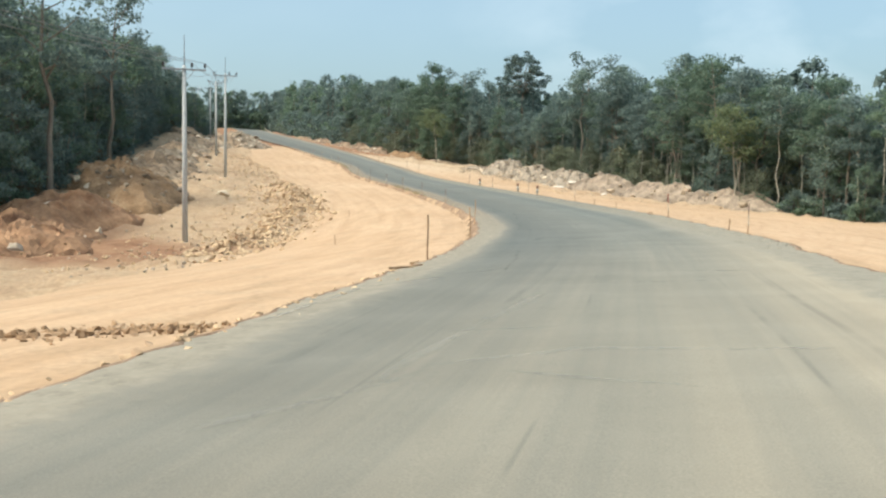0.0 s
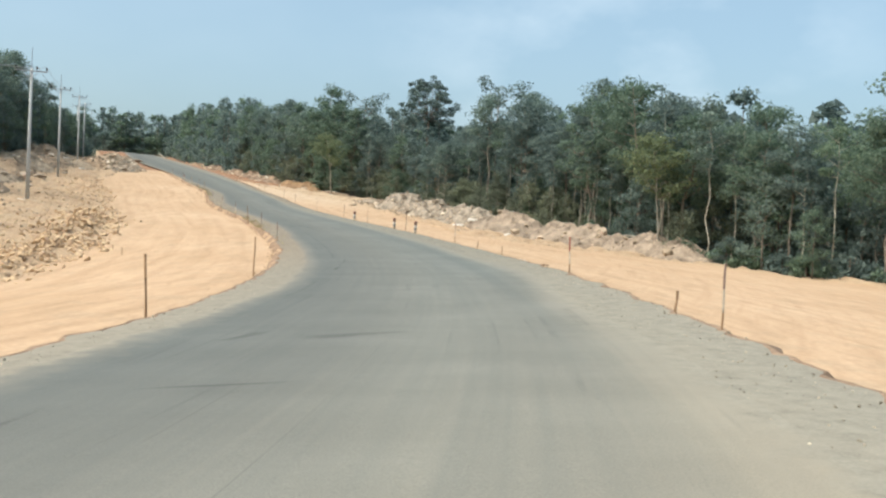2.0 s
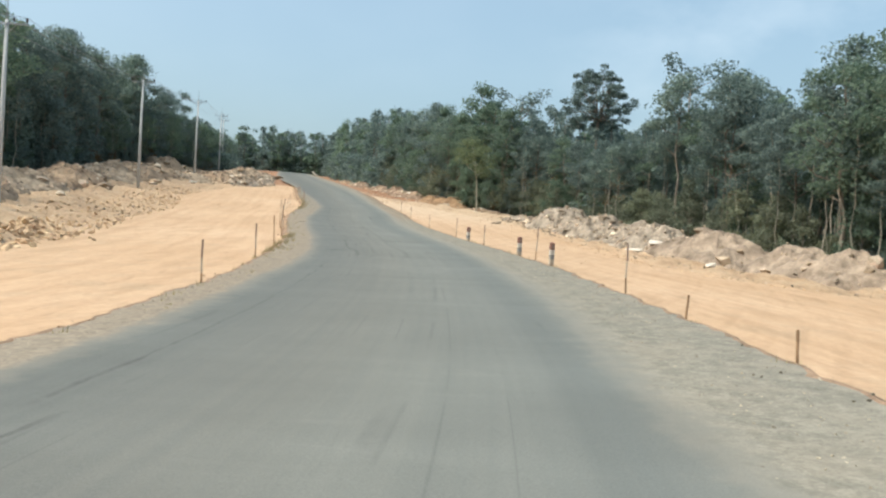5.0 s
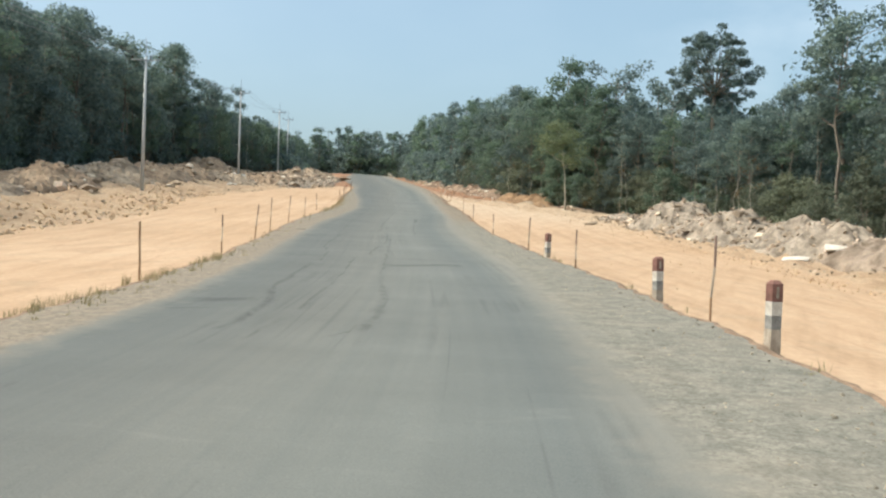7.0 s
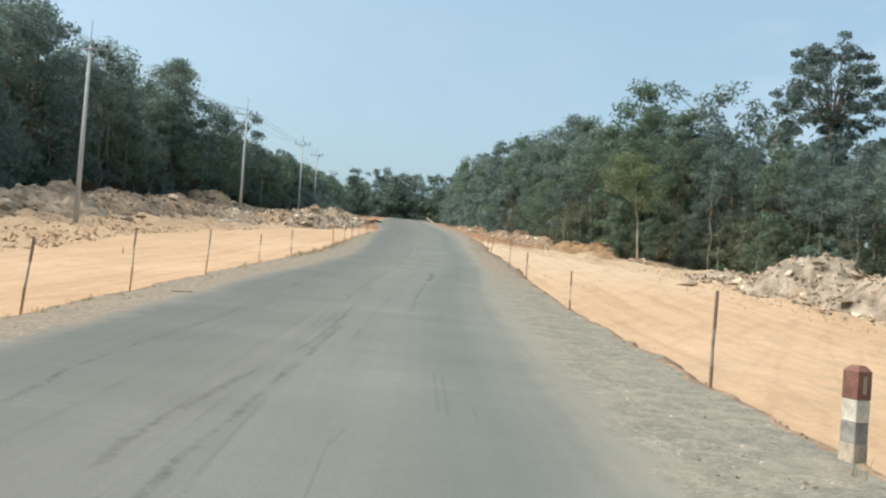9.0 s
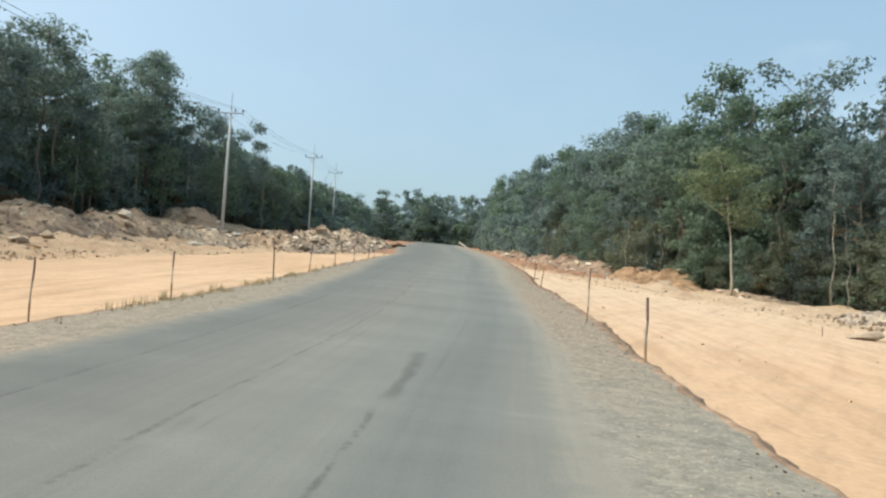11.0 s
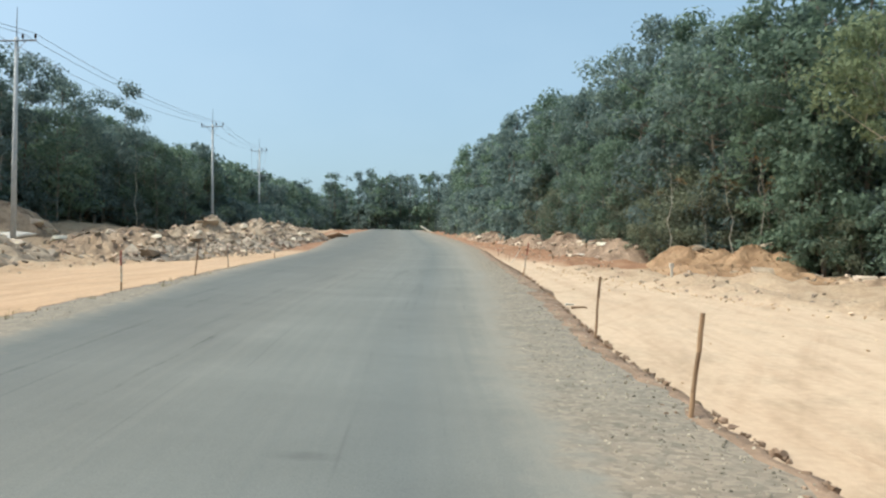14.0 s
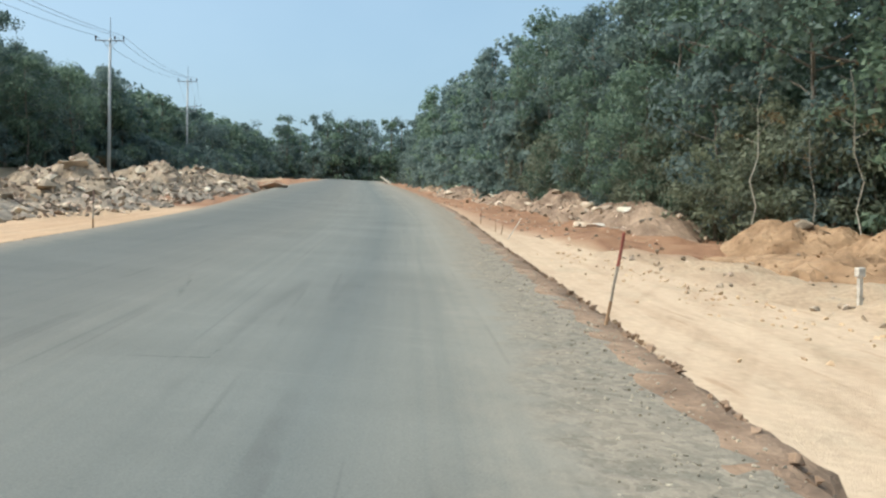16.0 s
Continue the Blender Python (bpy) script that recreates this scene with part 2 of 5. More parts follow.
def asphalt_material():
    m, n, l, b = material("dusty_asphalt", 0.85)
    uv = place(n, "UV")
    p = place(n)
    lane = n.new("ShaderNodeSeparateXYZ")
    l.new(uv, lane.inputs[0])
    streak = noise_node(n, l, 1.0, 6, scaled(n, l, uv, (1.3, 0.03, 1)))
    thin = noise_node(n, l, 1.0, 6, scaled(n, l, uv, (6.0, 0.08, 1)))
    blot = noise_node(n, l, 0.35, 6, p)
    grain = noise_node(n, l, 60.0, 3, p)
    cross = noise_node(n, l, 1.0, 5, scaled(n, l, uv, (0.12, 0.9, 1)))
    c = ramp_node(n, l, streak, [(0.3, (0.138, 0.148, 0.136)), (0.7, (0.165, 0.173, 0.157))])
    # dust gathers between the wheel tracks and towards the shoulders
    u = n.new("ShaderNodeMapRange")
    u.inputs["From Min"].default_value, u.inputs["From Max"].default_value = -6.0, 6.0
    l.new(lane.outputs["X"], u.inputs["Value"])
    dust = ramp_node(n, l, u.outputs["Result"], [(0.0, (0.25,) * 3), (0.10, (0.08,) * 3), (0.22, (0.06,) * 3), (0.45, (0.22,) * 3), (0.63, (0.10,) * 3), (0.70, (0.0,) * 3), (0.755, (0.2,) * 3), (0.84, (0.5,) * 3), (1.0, (0.62,) * 3)])
    track = ramp_node(n, l, u.outputs["Result"], [(0.36, (0.0,) * 3), (0.42, (0.2,) * 3), (0.48, (0.0,) * 3), (0.63, (0.0,) * 3), (0.70, (0.28,) * 3), (0.78, (0.0,) * 3)])
    c = mix_node(n, l, math_node(n, l, "MULTIPLY", track, math_node(n, l, "ADD", streak, 0.2)), c, (0.105, 0.112, 0.105))
    # the lane that is used most is worn darker
    worn = ramp_node(n, l, u.outputs["Result"], [(0.0, (0.62,) * 3), (0.36, (0.5,) * 3), (0.54, (0.08,) * 3)])
    c = mix_node(n, l, worn, c, (0.096, 0.101, 0.094))
    dust = math_node(n, l, "MULTIPLY", dust, math_node(n, l, "ADD", thin, 0.35))
    early = math_node(n, l, "MULTIPLY", attr(n, "dusty"), math_node(n, l, "ADD", streak, 0.1))
    dust = math_node(n, l, "ADD", math_node(n, l, "MULTIPLY", dust, 0.75), early)
    c = mix_node(n, l, dust, c, (0.335, 0.285, 0.21))
    c = mix_node(n, l, 0.16, c, ramp_node(n, l, thin, [(0.3, (0.42,) * 3), (0.7, (0.58,) * 3)]), "OVERLAY")
    c = mix_node(n, l, 0.35, c, ramp_node(n, l, blot, [(0.3, (0.36,) * 3), (0.7, (0.62,) * 3)]), "OVERLAY")
    c = mix_node(n, l, 0.18, c, ramp_node(n, l, cross, [(0.3, (0.36,) * 3), (0.7, (0.62,) * 3)]), "OVERLAY")
    c = mix_node(n, l, 0.5, c, ramp_node(n, l, grain, [(0.25, (0.33,) * 3), (0.75, (0.67,) * 3)]), "OVERLAY")
    # worn-in dark scrapes
    sc = noise_node(n, l, 1.0, 3, scaled(n, l, uv, (3.0, 0.16, 1)))
    c = mix_node(n, l, ramp_node(n, l, sc, [(0.70, (0, 0, 0)), (0.78, (0.12,) * 3)]), c, (0.085, 0.085, 0.078))
    # long seams left by the paver
    seam = noise_node(n, l, 1.0, 2, scaled(n, l, uv, (0.9, 0.012, 1)))
    gap = ramp_node(n, l, seam, [(0.488, (0, 0, 0)), (0.498, (0.3,) * 3), (0.502, (0.3,) * 3), (0.512, (0, 0, 0))])
    broken = ramp_node(n, l, noise_node(n, l, 1.0, 4, scaled(n, l, uv, (0.5, 0.25, 1))), [(0.50, (0, 0, 0)), (0.58, (1, 1, 1))])
    c = mix_node(n, l, math_node(n, l, "MULTIPLY", gap, broken), c, (0.075, 0.075, 0.07))
    patchy = noise_node(n, l, 2.4, 6, p)
    # faint pale marks across the lane where the roller stopped
    roll = noise_node(n, l, 1.0, 3, scaled(n, l, uv, (0.10, 0.75, 1)))
    mark = ramp_node(n, l, roll, [(0.485, (0, 0, 0)), (0.497, (0.12,) * 3), (0.503, (0.12,) * 3), (0.515, (0, 0, 0))])
    c = mix_node(n, l, math_node(n, l, "MULTIPLY", mark, ramp_node(n, l, blot, [(0.56, (0, 0, 0)), (0.64, (1, 1, 1))])), c, (0.29, 0.28, 0.24))
    # crushed stone and dust spill over from the shoulder
    stone, rise = chippings(n, l, p)
    spread = math_node(n, l, "ADD", math_node(n, l, "MULTIPLY", attr(n, "rim"), 0.62), math_node(n, l, "MULTIPLY", patchy, 0.55))
    c = mix_node(n, l, ramp_node(n, l, spread, [(0.42, (0, 0, 0)), (0.62, (0.25,) * 3)]), c, (0.32, 0.28, 0.218))
    spill = ramp_node(n, l, spread, [(0.66, (0, 0, 0)), (0.86, (1, 1, 1))])
    c = mix_node(n, l, spill, c, stone)
    l.new(c, b.inputs["Base Color"])
    bump_node(n, l, b, mix_node(n, l, spill, grain, rise), 0.4, 0.008)
    return m


def gravel_material():
    m, n, l, b = material("grey_gravel", 0.95)
    c, h = chippings(n, l, place(n))
    l.new(c, b.inputs["Base Color"])
    bump_node(n, l, b, h, 0.35, 0.008)
    return m


def leaf_material(name, dark, light, sheen=0.35):
    m, n, l, b = material(name, 0.6)
    out = n["Material Output"]
    geo = n.new("ShaderNodeNewGeometry").outputs["Random Per Island"]
    ob = n.new("ShaderNodeObjectInfo").outputs["Random"]
    c = ramp_node(n, l, geo, [(0.0, dark), (1.0, light)])
    c = mix_node(n, l, 0.55, c, ramp_node(n, l, ob, [(0.0, (0.34, 0.36, 0.34)), (0.5, (0.5, 0.5, 0.5)), (1.0, (0.62, 0.62, 0.52))]), "OVERLAY")
    l.new(c, b.inputs["Base Color"])
    tr = n.new("ShaderNodeBsdfTranslucent")
    l.new(c, tr.inputs["Color"])
    mx = n.new("ShaderNodeMixShader")
    mx.inputs[0].default_value = sheen
    l.new(b.outputs[0], mx.inputs[1])
    l.new(tr.outputs[0], mx.inputs[2])
    l.new(mx.outputs[0], out.inputs["Surface"])
    return m


def mark_material(name, dark, strength, fray):
    """A thin film on the asphalt that frays out towards its rim; UV runs across and, in metres, along it."""
    m, n, l, b = material(name, 0.85)
    uv = place(n, "UV")
    cut = n.new("ShaderNodeSeparateXYZ")
    l.new(uv, cut.inputs[0])
    across = ramp_node(n, l, cut.outputs[0], [(0.0, (0, 0, 0)), (0.35, (1, 1, 1)), (0.65, (1, 1, 1)), (1.0, (0, 0, 0))])
    p = place(n)
    worn = mix_node(n, l, 0.5, noise_node(n, l, 1.3, 6, p), noise_node(n, l, 9.0, 5, p))
    worn = ramp_node(n, l, worn, [(fray - 0.09, (0, 0, 0)), (fray + 0.09, (1, 1, 1))])
    full = math_node(n, l, "MULTIPLY", math_node(n, l, "MULTIPLY", across, worn), strength)
    full = math_node(n, l, "MULTIPLY", full, attr(n, "fade"))
    c = ramp_node(n, l, noise_node(n, l, 50.0, 3, p), [(0.3, tuple(v * 0.8 for v in dark)), (0.7, tuple(v * 1.2 for v in dark))])
    l.new(c, b.inputs["Base Color"])
    clear = n.new("ShaderNodeBsdfTransparent")
    mx = n.new("ShaderNodeMixShader")
    l.new(full, mx.inputs[0])
    l.new(clear.outputs[0], mx.inputs[1])
    l.new(b.outputs[0], mx.inputs[2])
    l.new(mx.outputs[0], n["Material Output"].inputs["Surface"])
    return m


EARTH = ground_material()
ASPHALT = asphalt_material()
GRAVEL = gravel_material()
PEBBLE = two_tone("loose_gravel", (0.23, 0.20, 0.155), (0.43, 0.375, 0.285), 1.6, 22.0, 0.95, 0.02, island=0.8)
CLOD = two_tone("tan_clods", (0.43, 0.30, 0.182), (0.63, 0.46, 0.295), 1.0, 9.0, 0.95, 0.04, island=0.4)
CRUMB = two_tone("brown_crumbs", (0.15, 0.10, 0.062), (0.35, 0.245, 0.155), 1.0, 9.0, 0.95, 0.04, island=0.6)
EDGE = two_tone("red_brown_subsoil", (0.165, 0.108, 0.072), (0.365, 0.25, 0.165), 1.6, 11.0, 0.95, 0.07)
SPOIL = two_tone("grey_brown_spoil", (0.19, 0.14, 0.095), (0.54, 0.42, 0.295), 0.9, 4.0, 0.95, 0.12)
ROCKSPOIL = two_tone("grey_broken_rock_spoil", (0.15, 0.122, 0.092), (0.45, 0.375, 0.29), 1.1, 5.0, 0.95, 0.12)
BROWN = two_tone("brown_spoil", (0.15, 0.10, 0.065), (0.49, 0.36, 0.24), 0.9, 4.0, 0.95, 0.12)
RED = two_tone("red_earth", (0.17, 0.085, 0.046), (0.43, 0.255, 0.145), 0.75, 5.0, 0.95, 0.12)
DEBRIS = two_tone("red_brown_debris", (0.13, 0.085, 0.058), (0.36, 0.26, 0.18), 0.8, 4.0, 0.95, 0.12)
DUN = two_tone("dun_spoil", (0.15, 0.115, 0.085), (0.40, 0.315, 0.235), 0.9, 4.0, 0.95, 0.12)
OCHRE = two_tone("ochre_earth", (0.18, 0.105, 0.055), (0.40, 0.265, 0.155), 0.75, 5.0, 0.95, 0.12)
ROCK = two_tone("broken_rock", (0.37, 0.295, 0.22), (0.69, 0.585, 0.455), 1.0, 9.0, 0.9, 0.05, vary=0.6, island=0.85)
DARKROCK = two_tone("weathered_rock", (0.19, 0.145, 0.10), (0.42, 0.335, 0.245), 1.0, 9.0, 0.9, 0.05, vary=0.5, island=0.6)
PALEROCK = two_tone("pale_limestone", (0.52, 0.46, 0.38), (0.75, 0.69, 0.60), 1.0, 9.0, 0.9, 0.03)
CONCRETE = two_tone("weathered_concrete", (0.38, 0.39, 0.385), (0.55, 0.555, 0.54), 0.8, 18.0, 0.9, 0.01, stretch=(1, 1, 0.2))
STAKE = two_tone("raw_stake_wood", (0.16, 0.09, 0.05), (0.40, 0.26, 0.15), 3.0, 40.0, 0.85, 0.006, stretch=(4, 4, 0.6), vary=0.6)
REDPAINT = two_tone("worn_red_paint", (0.20, 0.06, 0.045), (0.36, 0.11, 0.08), 6.0, 40.0, 0.7, 0.003)
DULLRED = two_tone("faded_red_paint", (0.17, 0.115, 0.095), (0.27, 0.185, 0.15), 6.0, 40.0, 0.8, 0.003)
POSTGREY = two_tone("stained_concrete", (0.17, 0.165, 0.15), (0.36, 0.35, 0.32), 7.0, 40.0, 0.9, 0.004)
CAPRED = two_tone("dull_red_cap_paint", (0.13, 0.07, 0.055), (0.25, 0.125, 0.10), 6.0, 40.0, 0.8, 0.003)
WHITEPAINT = two_tone("dirty_white_paint", (0.42, 0.37, 0.30), (0.72, 0.68, 0.60), 5.0, 40.0, 0.7, 0.003)
STAKEWHITE = two_tone("worn_whitewash", (0.27, 0.22, 0.165), (0.52, 0.45, 0.36), 5.0, 40.0, 0.8, 0.004, stretch=(2, 2, 1), vary=0.5)
STEEL = two_tone("galvanised_steel", (0.22, 0.23, 0.24), (0.38, 0.39, 0.40), 3.0, 30.0, 0.5, 0.002, metallic=0.6)
PORCELAIN = two_tone("dark_porcelain", (0.035, 0.025, 0.022), (0.07, 0.05, 0.045), 6.0, 30.0, 0.3, 0.001)
WIRE = two_tone("aluminium_cable", (0.18, 0.18, 0.19), (0.30, 0.30, 0.31), 3.0, 30.0, 0.5, 0.001, metallic=0.5)
BARK = two_tone("grey_brown_bark", (0.12, 0.10, 0.08), (0.28, 0.24, 0.19), 1.2, 12.0, 0.95, 0.03, stretch=(3, 3, 0.5), vary=0.5)
PALEBARK = two_tone("pale_bark", (0.26, 0.23, 0.18), (0.48, 0.44, 0.36), 1.2, 12.0, 0.95, 0.03, stretch=(3, 3, 0.5), vary=0.4)
# leaf greens paled and blued, so that their colour stands in for haze
LEAF = leaf_material("hazed_dark_leaf", (0.112, 0.158, 0.148), (0.220, 0.280, 0.252), 0.55)
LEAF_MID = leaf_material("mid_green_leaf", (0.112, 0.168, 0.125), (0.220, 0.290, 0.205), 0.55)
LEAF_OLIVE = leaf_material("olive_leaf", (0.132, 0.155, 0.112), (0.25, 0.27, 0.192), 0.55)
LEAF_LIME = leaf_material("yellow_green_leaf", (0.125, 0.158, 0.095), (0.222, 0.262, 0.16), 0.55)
LEAF_DRY = leaf_material("dry_brown_leaf", (0.09, 0.06, 0.03), (0.21, 0.155, 0.08))
GRASS = leaf_material("dry_straw_grass", (0.28, 0.23, 0.12), (0.48, 0.40, 0.23))
RUT = mark_material("tarry_rut", (0.062, 0.064, 0.062), 0.28, 0.52)
STAIN = mark_material("dark_asphalt_patch", (0.085, 0.09, 0.087), 0.24, 0.38)
DUSTLINE = mark_material("pale_dust_line", (0.36, 0.34, 0.29), 0.5, 0.50)


# ---- mesh helpers ----
def mesh_object(name, verts, faces, mat, parent=None, label="", shade=False):
    """Links vertices and faces as one mesh object, under parent if there is one."""
    me = bpy.data.meshes.new(name)
    me.from_pydata([tuple(v) for v in verts], [], [tuple(f) for f in faces])
    me.materials.append(mat)
    if shade:
        me.polygons.foreach_set("use_smooth", [True] * len(me.polygons))
    me.update()
    ob = new(name, me)
    if parent is not None:
        ob.parent = parent
    if label:
        tagged(ob, label)
    return ob


def part(name, bm, mat, parent, label="", shade=False):
    me = bpy.data.meshes.new(name)
    bm.to_mesh(me)
    bm.free()
    me.materials.append(mat)
    if shade:
        me.polygons.foreach_set("use_smooth", [True] * len(me.polygons))
    ob = new(name, me)
    ob.parent = parent
    if label:
        tagged(ob, label)
    return ob


def fast_mesh(name, verts, quads, mat, parent=None):
    """Links arrays of vertices and equal-sided faces as one mesh object."""
    me = bpy.data.meshes.new(name)
    n = len(quads)
    me.vertices.add(len(verts))
    me.vertices.foreach_set("co", np.asarray(verts, np.float32).ravel())
    k = np.asarray(quads).shape[1]
    me.loops.add(k * n)
    me.loops.foreach_set("vertex_index", np.asarray(quads, np.int32).ravel())
    me.polygons.add(n)
    me.polygons.foreach_set("loop_start", np.arange(0, k * n, k, dtype=np.int32))
    me.update(calc_edges=True)
    me.materials.append(mat)
    ob = new(name, me)
    if parent is not None:
        ob.parent = parent
    return ob


def tube(points, radii, sides=8, cap=True):
    """Vertices and faces of a tube along points."""
    vs, fs = [], []
    pts = [Vector(p) for p in points]
    for i, p in enumerate(pts):
        d = (pts[min(i + 1, len(pts) - 1)] - pts[max(i - 1, 0)]).normalized()
        a = d.orthogonal().normalized() if abs(d.z) < 0.9 else Vector((1, 0, 0))
        a = (a - d * a.dot(d)).normalized()
        b = d.cross(a)
        for k in range(sides):
            w = 2 * math.pi * k / sides
            vs.append(p + (a * math.cos(w) + b * math.sin(w)) * radii[i])
    for i in range(len(pts) - 1):
        for k in range(sides):
            k2 = (k + 1) % sides
            fs.append((i * sides + k, i * sides + k2, (i + 1) * sides + k2, (i + 1) * sides + k))
    if cap:
        fs.append(tuple(reversed(range(sides))))
        fs.append(tuple(range((len(pts) - 1) * sides, len(pts) * sides)))
    return vs, fs


def joined(pieces):
    vs, fs = [], []
    for v, f in pieces:
        o = len(vs)
        vs.extend(v)
        fs.extend(tuple(i + o for i in q) for q in f)
    return vs, fs


def box_bm(x0, x1, y0, y1, z0, z1, bevel=0.0):
    bm = bmesh.new()
    bmesh.ops.create_cube(bm, size=1)
    for v in bm.verts:
        v.co = Vector((x0 if v.co.x < 0 else x1, y0 if v.co.y < 0 else y1, z0 if v.co.z < 0 else z1))
    if bevel:
        bmesh.ops.bevel(bm, geom=bm.edges[:], offset=bevel, segments=1, affect="EDGES")
    return bm


def fractal(x, y, seed=0.0, octaves=4):
    return noise.fractal(Vector((x, y, seed * 7.31)), 0.9, 2.1, octaves)


# ---- lie of the land ----
def curve(knots):
    """A smooth curve through (y, value) knots, straight beyond its ends."""
    ys = np.array([k[0] for k in knots], float)
    vs = np.array([k[1] for k in knots], float)
    m = np.gradient(vs, ys)

    def exact(y):
        i = np.clip(np.searchsorted(ys, y) - 1, 0, len(ys) - 2)
        h = ys[i + 1] - ys[i]
        t = (y - ys[i]) / h
        tc = np.clip(t, 0, 1)
        v = ((2 * tc**3 - 3 * tc**2 + 1) * vs[i] + (tc**3 - 2 * tc**2 + tc) * h * m[i]
             + (3 * tc**2 - 2 * tc**3) * vs[i + 1] + (tc**3 - tc**2) * h * m[i + 1])
        return v + (t - tc) * h * np.where(t > 1, m[i + 1], m[i])

    grid = np.arange(-200.0, 700.1, 0.25)
    table = exact(grid)
    quick = table.tolist()

    def f(y):
        if isinstance(y, (int, float)):
            k = (min(max(y, -200.0), 699.9) + 200.0) * 4
            i = int(k)
            return quick[i] + (quick[i + 1] - quick[i]) * (k - i)
        return np.interp(y, grid, table)
    return f


def smooth(a, b, v):
    t = np.clip((v - a) / (b - a), 0, 1)
    return t * t * (3 - 2 * t)


# the road's two edges, x by y, and its height along the middle
edge_l = curve([(-40, -18), (0, -6.2), (9, -3.5), (17.5, -1.6), (25, 0.1), (36, 1.65), (47, 2.25), (56, 2.0), (69, 0.5), (78, -1.2), (94, -5.0),
                (104, -8.2), (110, -10.1), (118, -12.4), (134, -15.8), (144, -19.05), (156, -23.1), (172, -28.1), (200, -36.9), (221, -45), (248, -55.0), (340, -86), (400, -107)])
edge_r = curve([(-40, -6), (0, 5.0), (10, 7.4), (21, 9.9), (33, 12.05), (42, 12.8), (48, 13.08), (56, 12.83), (67, 11.65), (81.5, 9.45), (92, 6.95), (104, 3.4),
                (111, 1.35), (125, -2.65), (136, -5.7), (147, -8.85), (158, -12.33), (165, -14.15), (173, -16.3), (180, -18.4), (190, -21.3), (211, -27.4), (236, -35.8), (260, -44.4), (340, -74.5), (400, -95)])
road_z = curve([(-60, -0.1), (0, -0.04), (24, 0.1), (49, 0.4), (62, 0.8), (76, 1.38), (97, 2.55), (122, 4.42), (137, 5.93), (152, 7.33), (161, 8.22),
                (200, 11.85), (250, 16.9), (300, 22.1), (330, 25.2), (348, 26.6), (365, 27.0), (400, 26.6), (600, 20.0)])
floor_l = curve([(-60, -1.2), (20, -1.2), (45, -1.9), (60, -1.7), (79, -0.1), (97, 0.5), (140, 0.9), (185, 2.2), (215, 2.8), (250, 2.8), (300, 2.0), (400, 1.0)])


def mid(y):
    return (edge_l(y) + edge_r(y)) / 2


def lie(x, y):
    """Height of the road's own plane at a place, and how far that place lies outside the left and the right edge."""
    m = (mid(y + 1.0) - mid(y - 1.0)) / 2
    lat = x - mid(y)
    s = y + m * np.clip(lat, -45, 45) / (1 + m * m)
    bank = 0.04 * np.clip((110 - s) / 60, 0, 1) - 0.03 * smooth(105, 130, s)
    c = 1 / np.sqrt(1 + m * m)
    return road_z(s) + bank * np.clip(lat, -6, 6), (edge_l(y) - x) * c, (x - edge_r(y)) * c, s


def bare(x, y):
    """Height of the levelled ground, before heaps."""
    z, dl, dr, s = lie(x, y)
    low = np.minimum(floor_l(s), 0)
    left = -0.32 * smooth(0, 0.3, dl) + (low + 0.32) * smooth(1, 17, dl) * (low < -0.32) + np.maximum(floor_l(s), 0) * smooth(12, 26, dl)
    right = -0.42 * smooth(0, 0.3, dr) - 0.05 * np.clip(dr, 0, 40)
    return z + np.where(dl > 0, left, 0) + np.where(dr > 0, right, 0) - 0.07 * ((dl <= 0) & (dr <= 0))


# where the levelled sand ends and where the forest begins, x by y
sand_l = curve([(-60, -34), (0, -14), (18, -9.5), (30, -8.7), (43, -8.8), (58, -8.7), (67, -9.0), (79, -11.4), (96, -16.4), (107, -20.5), (118, -23.0), (129, -27.3),
                (140, -31.5), (152, -34.5), (164, -36.8), (174, -39.2), (180, -40.2), (186, -39.4), (193, -38.6), (200, -40.6), (215, -45.6), (230, -50.6), (300, -73)])
sand_r = curve([(-60, 40), (20, 46), (60, 48), (80, 42), (90, 35), (97, 22.5), (104, 17.5), (118, 15.2), (128, 12.0), (137, 9.6), (146, 6.9), (155, 3.8),
                (162, 0.2), (167, -4.2), (171, -7.8), (175, -10.8), (180, -13.2), (189, -17.2), (196, -20.0), (210, -24.8), (223, -29.4), (240, -36.5), (300, -59)])
wood_r = curve([(-60, 50), (20, 60), (60, 57), (75, 49), (92, 39), (100, 36), (116, 33), (132, 27.5), (148, 21.5), (165, 14.5), (180, 7), (190, -1), (197, -7.5),
                (206, -12.5), (220, -18), (240, -26.5), (270, -40), (300, -51.5), (340, -66), (400, -86)])
wood_l = curve([(-60, -46), (0, -34), (30, -31), (54, -31), (70, -33.5), (85, -37.5), (100, -41.5), (125, -47.5), (145, -52), (165, -57), (185, -61), (200, -63),
                (215, -64), (230, -67), (250, -72), (280, -83), (340, -104), (400, -125)])


def along(y):
    return np.clip(y, -60, 420)


def ground(x, y):
    """Height of the ground sheet, heaps left out; arrays or numbers."""
    if isinstance(y, (int, float)):
        return float(bare(x, min(max(y, -60.0), 420.0)))
    return bare(x, along(y))


def rough(x, y):
    """How far a place lies in the spoil beside the sand, 0 to 1."""
    ya = along(y)
    return np.clip(smooth(-0.4, 2.2, sand_l(ya) - x) + smooth(-0.4, 2.2, x - sand_r(ya)), 0, 1)


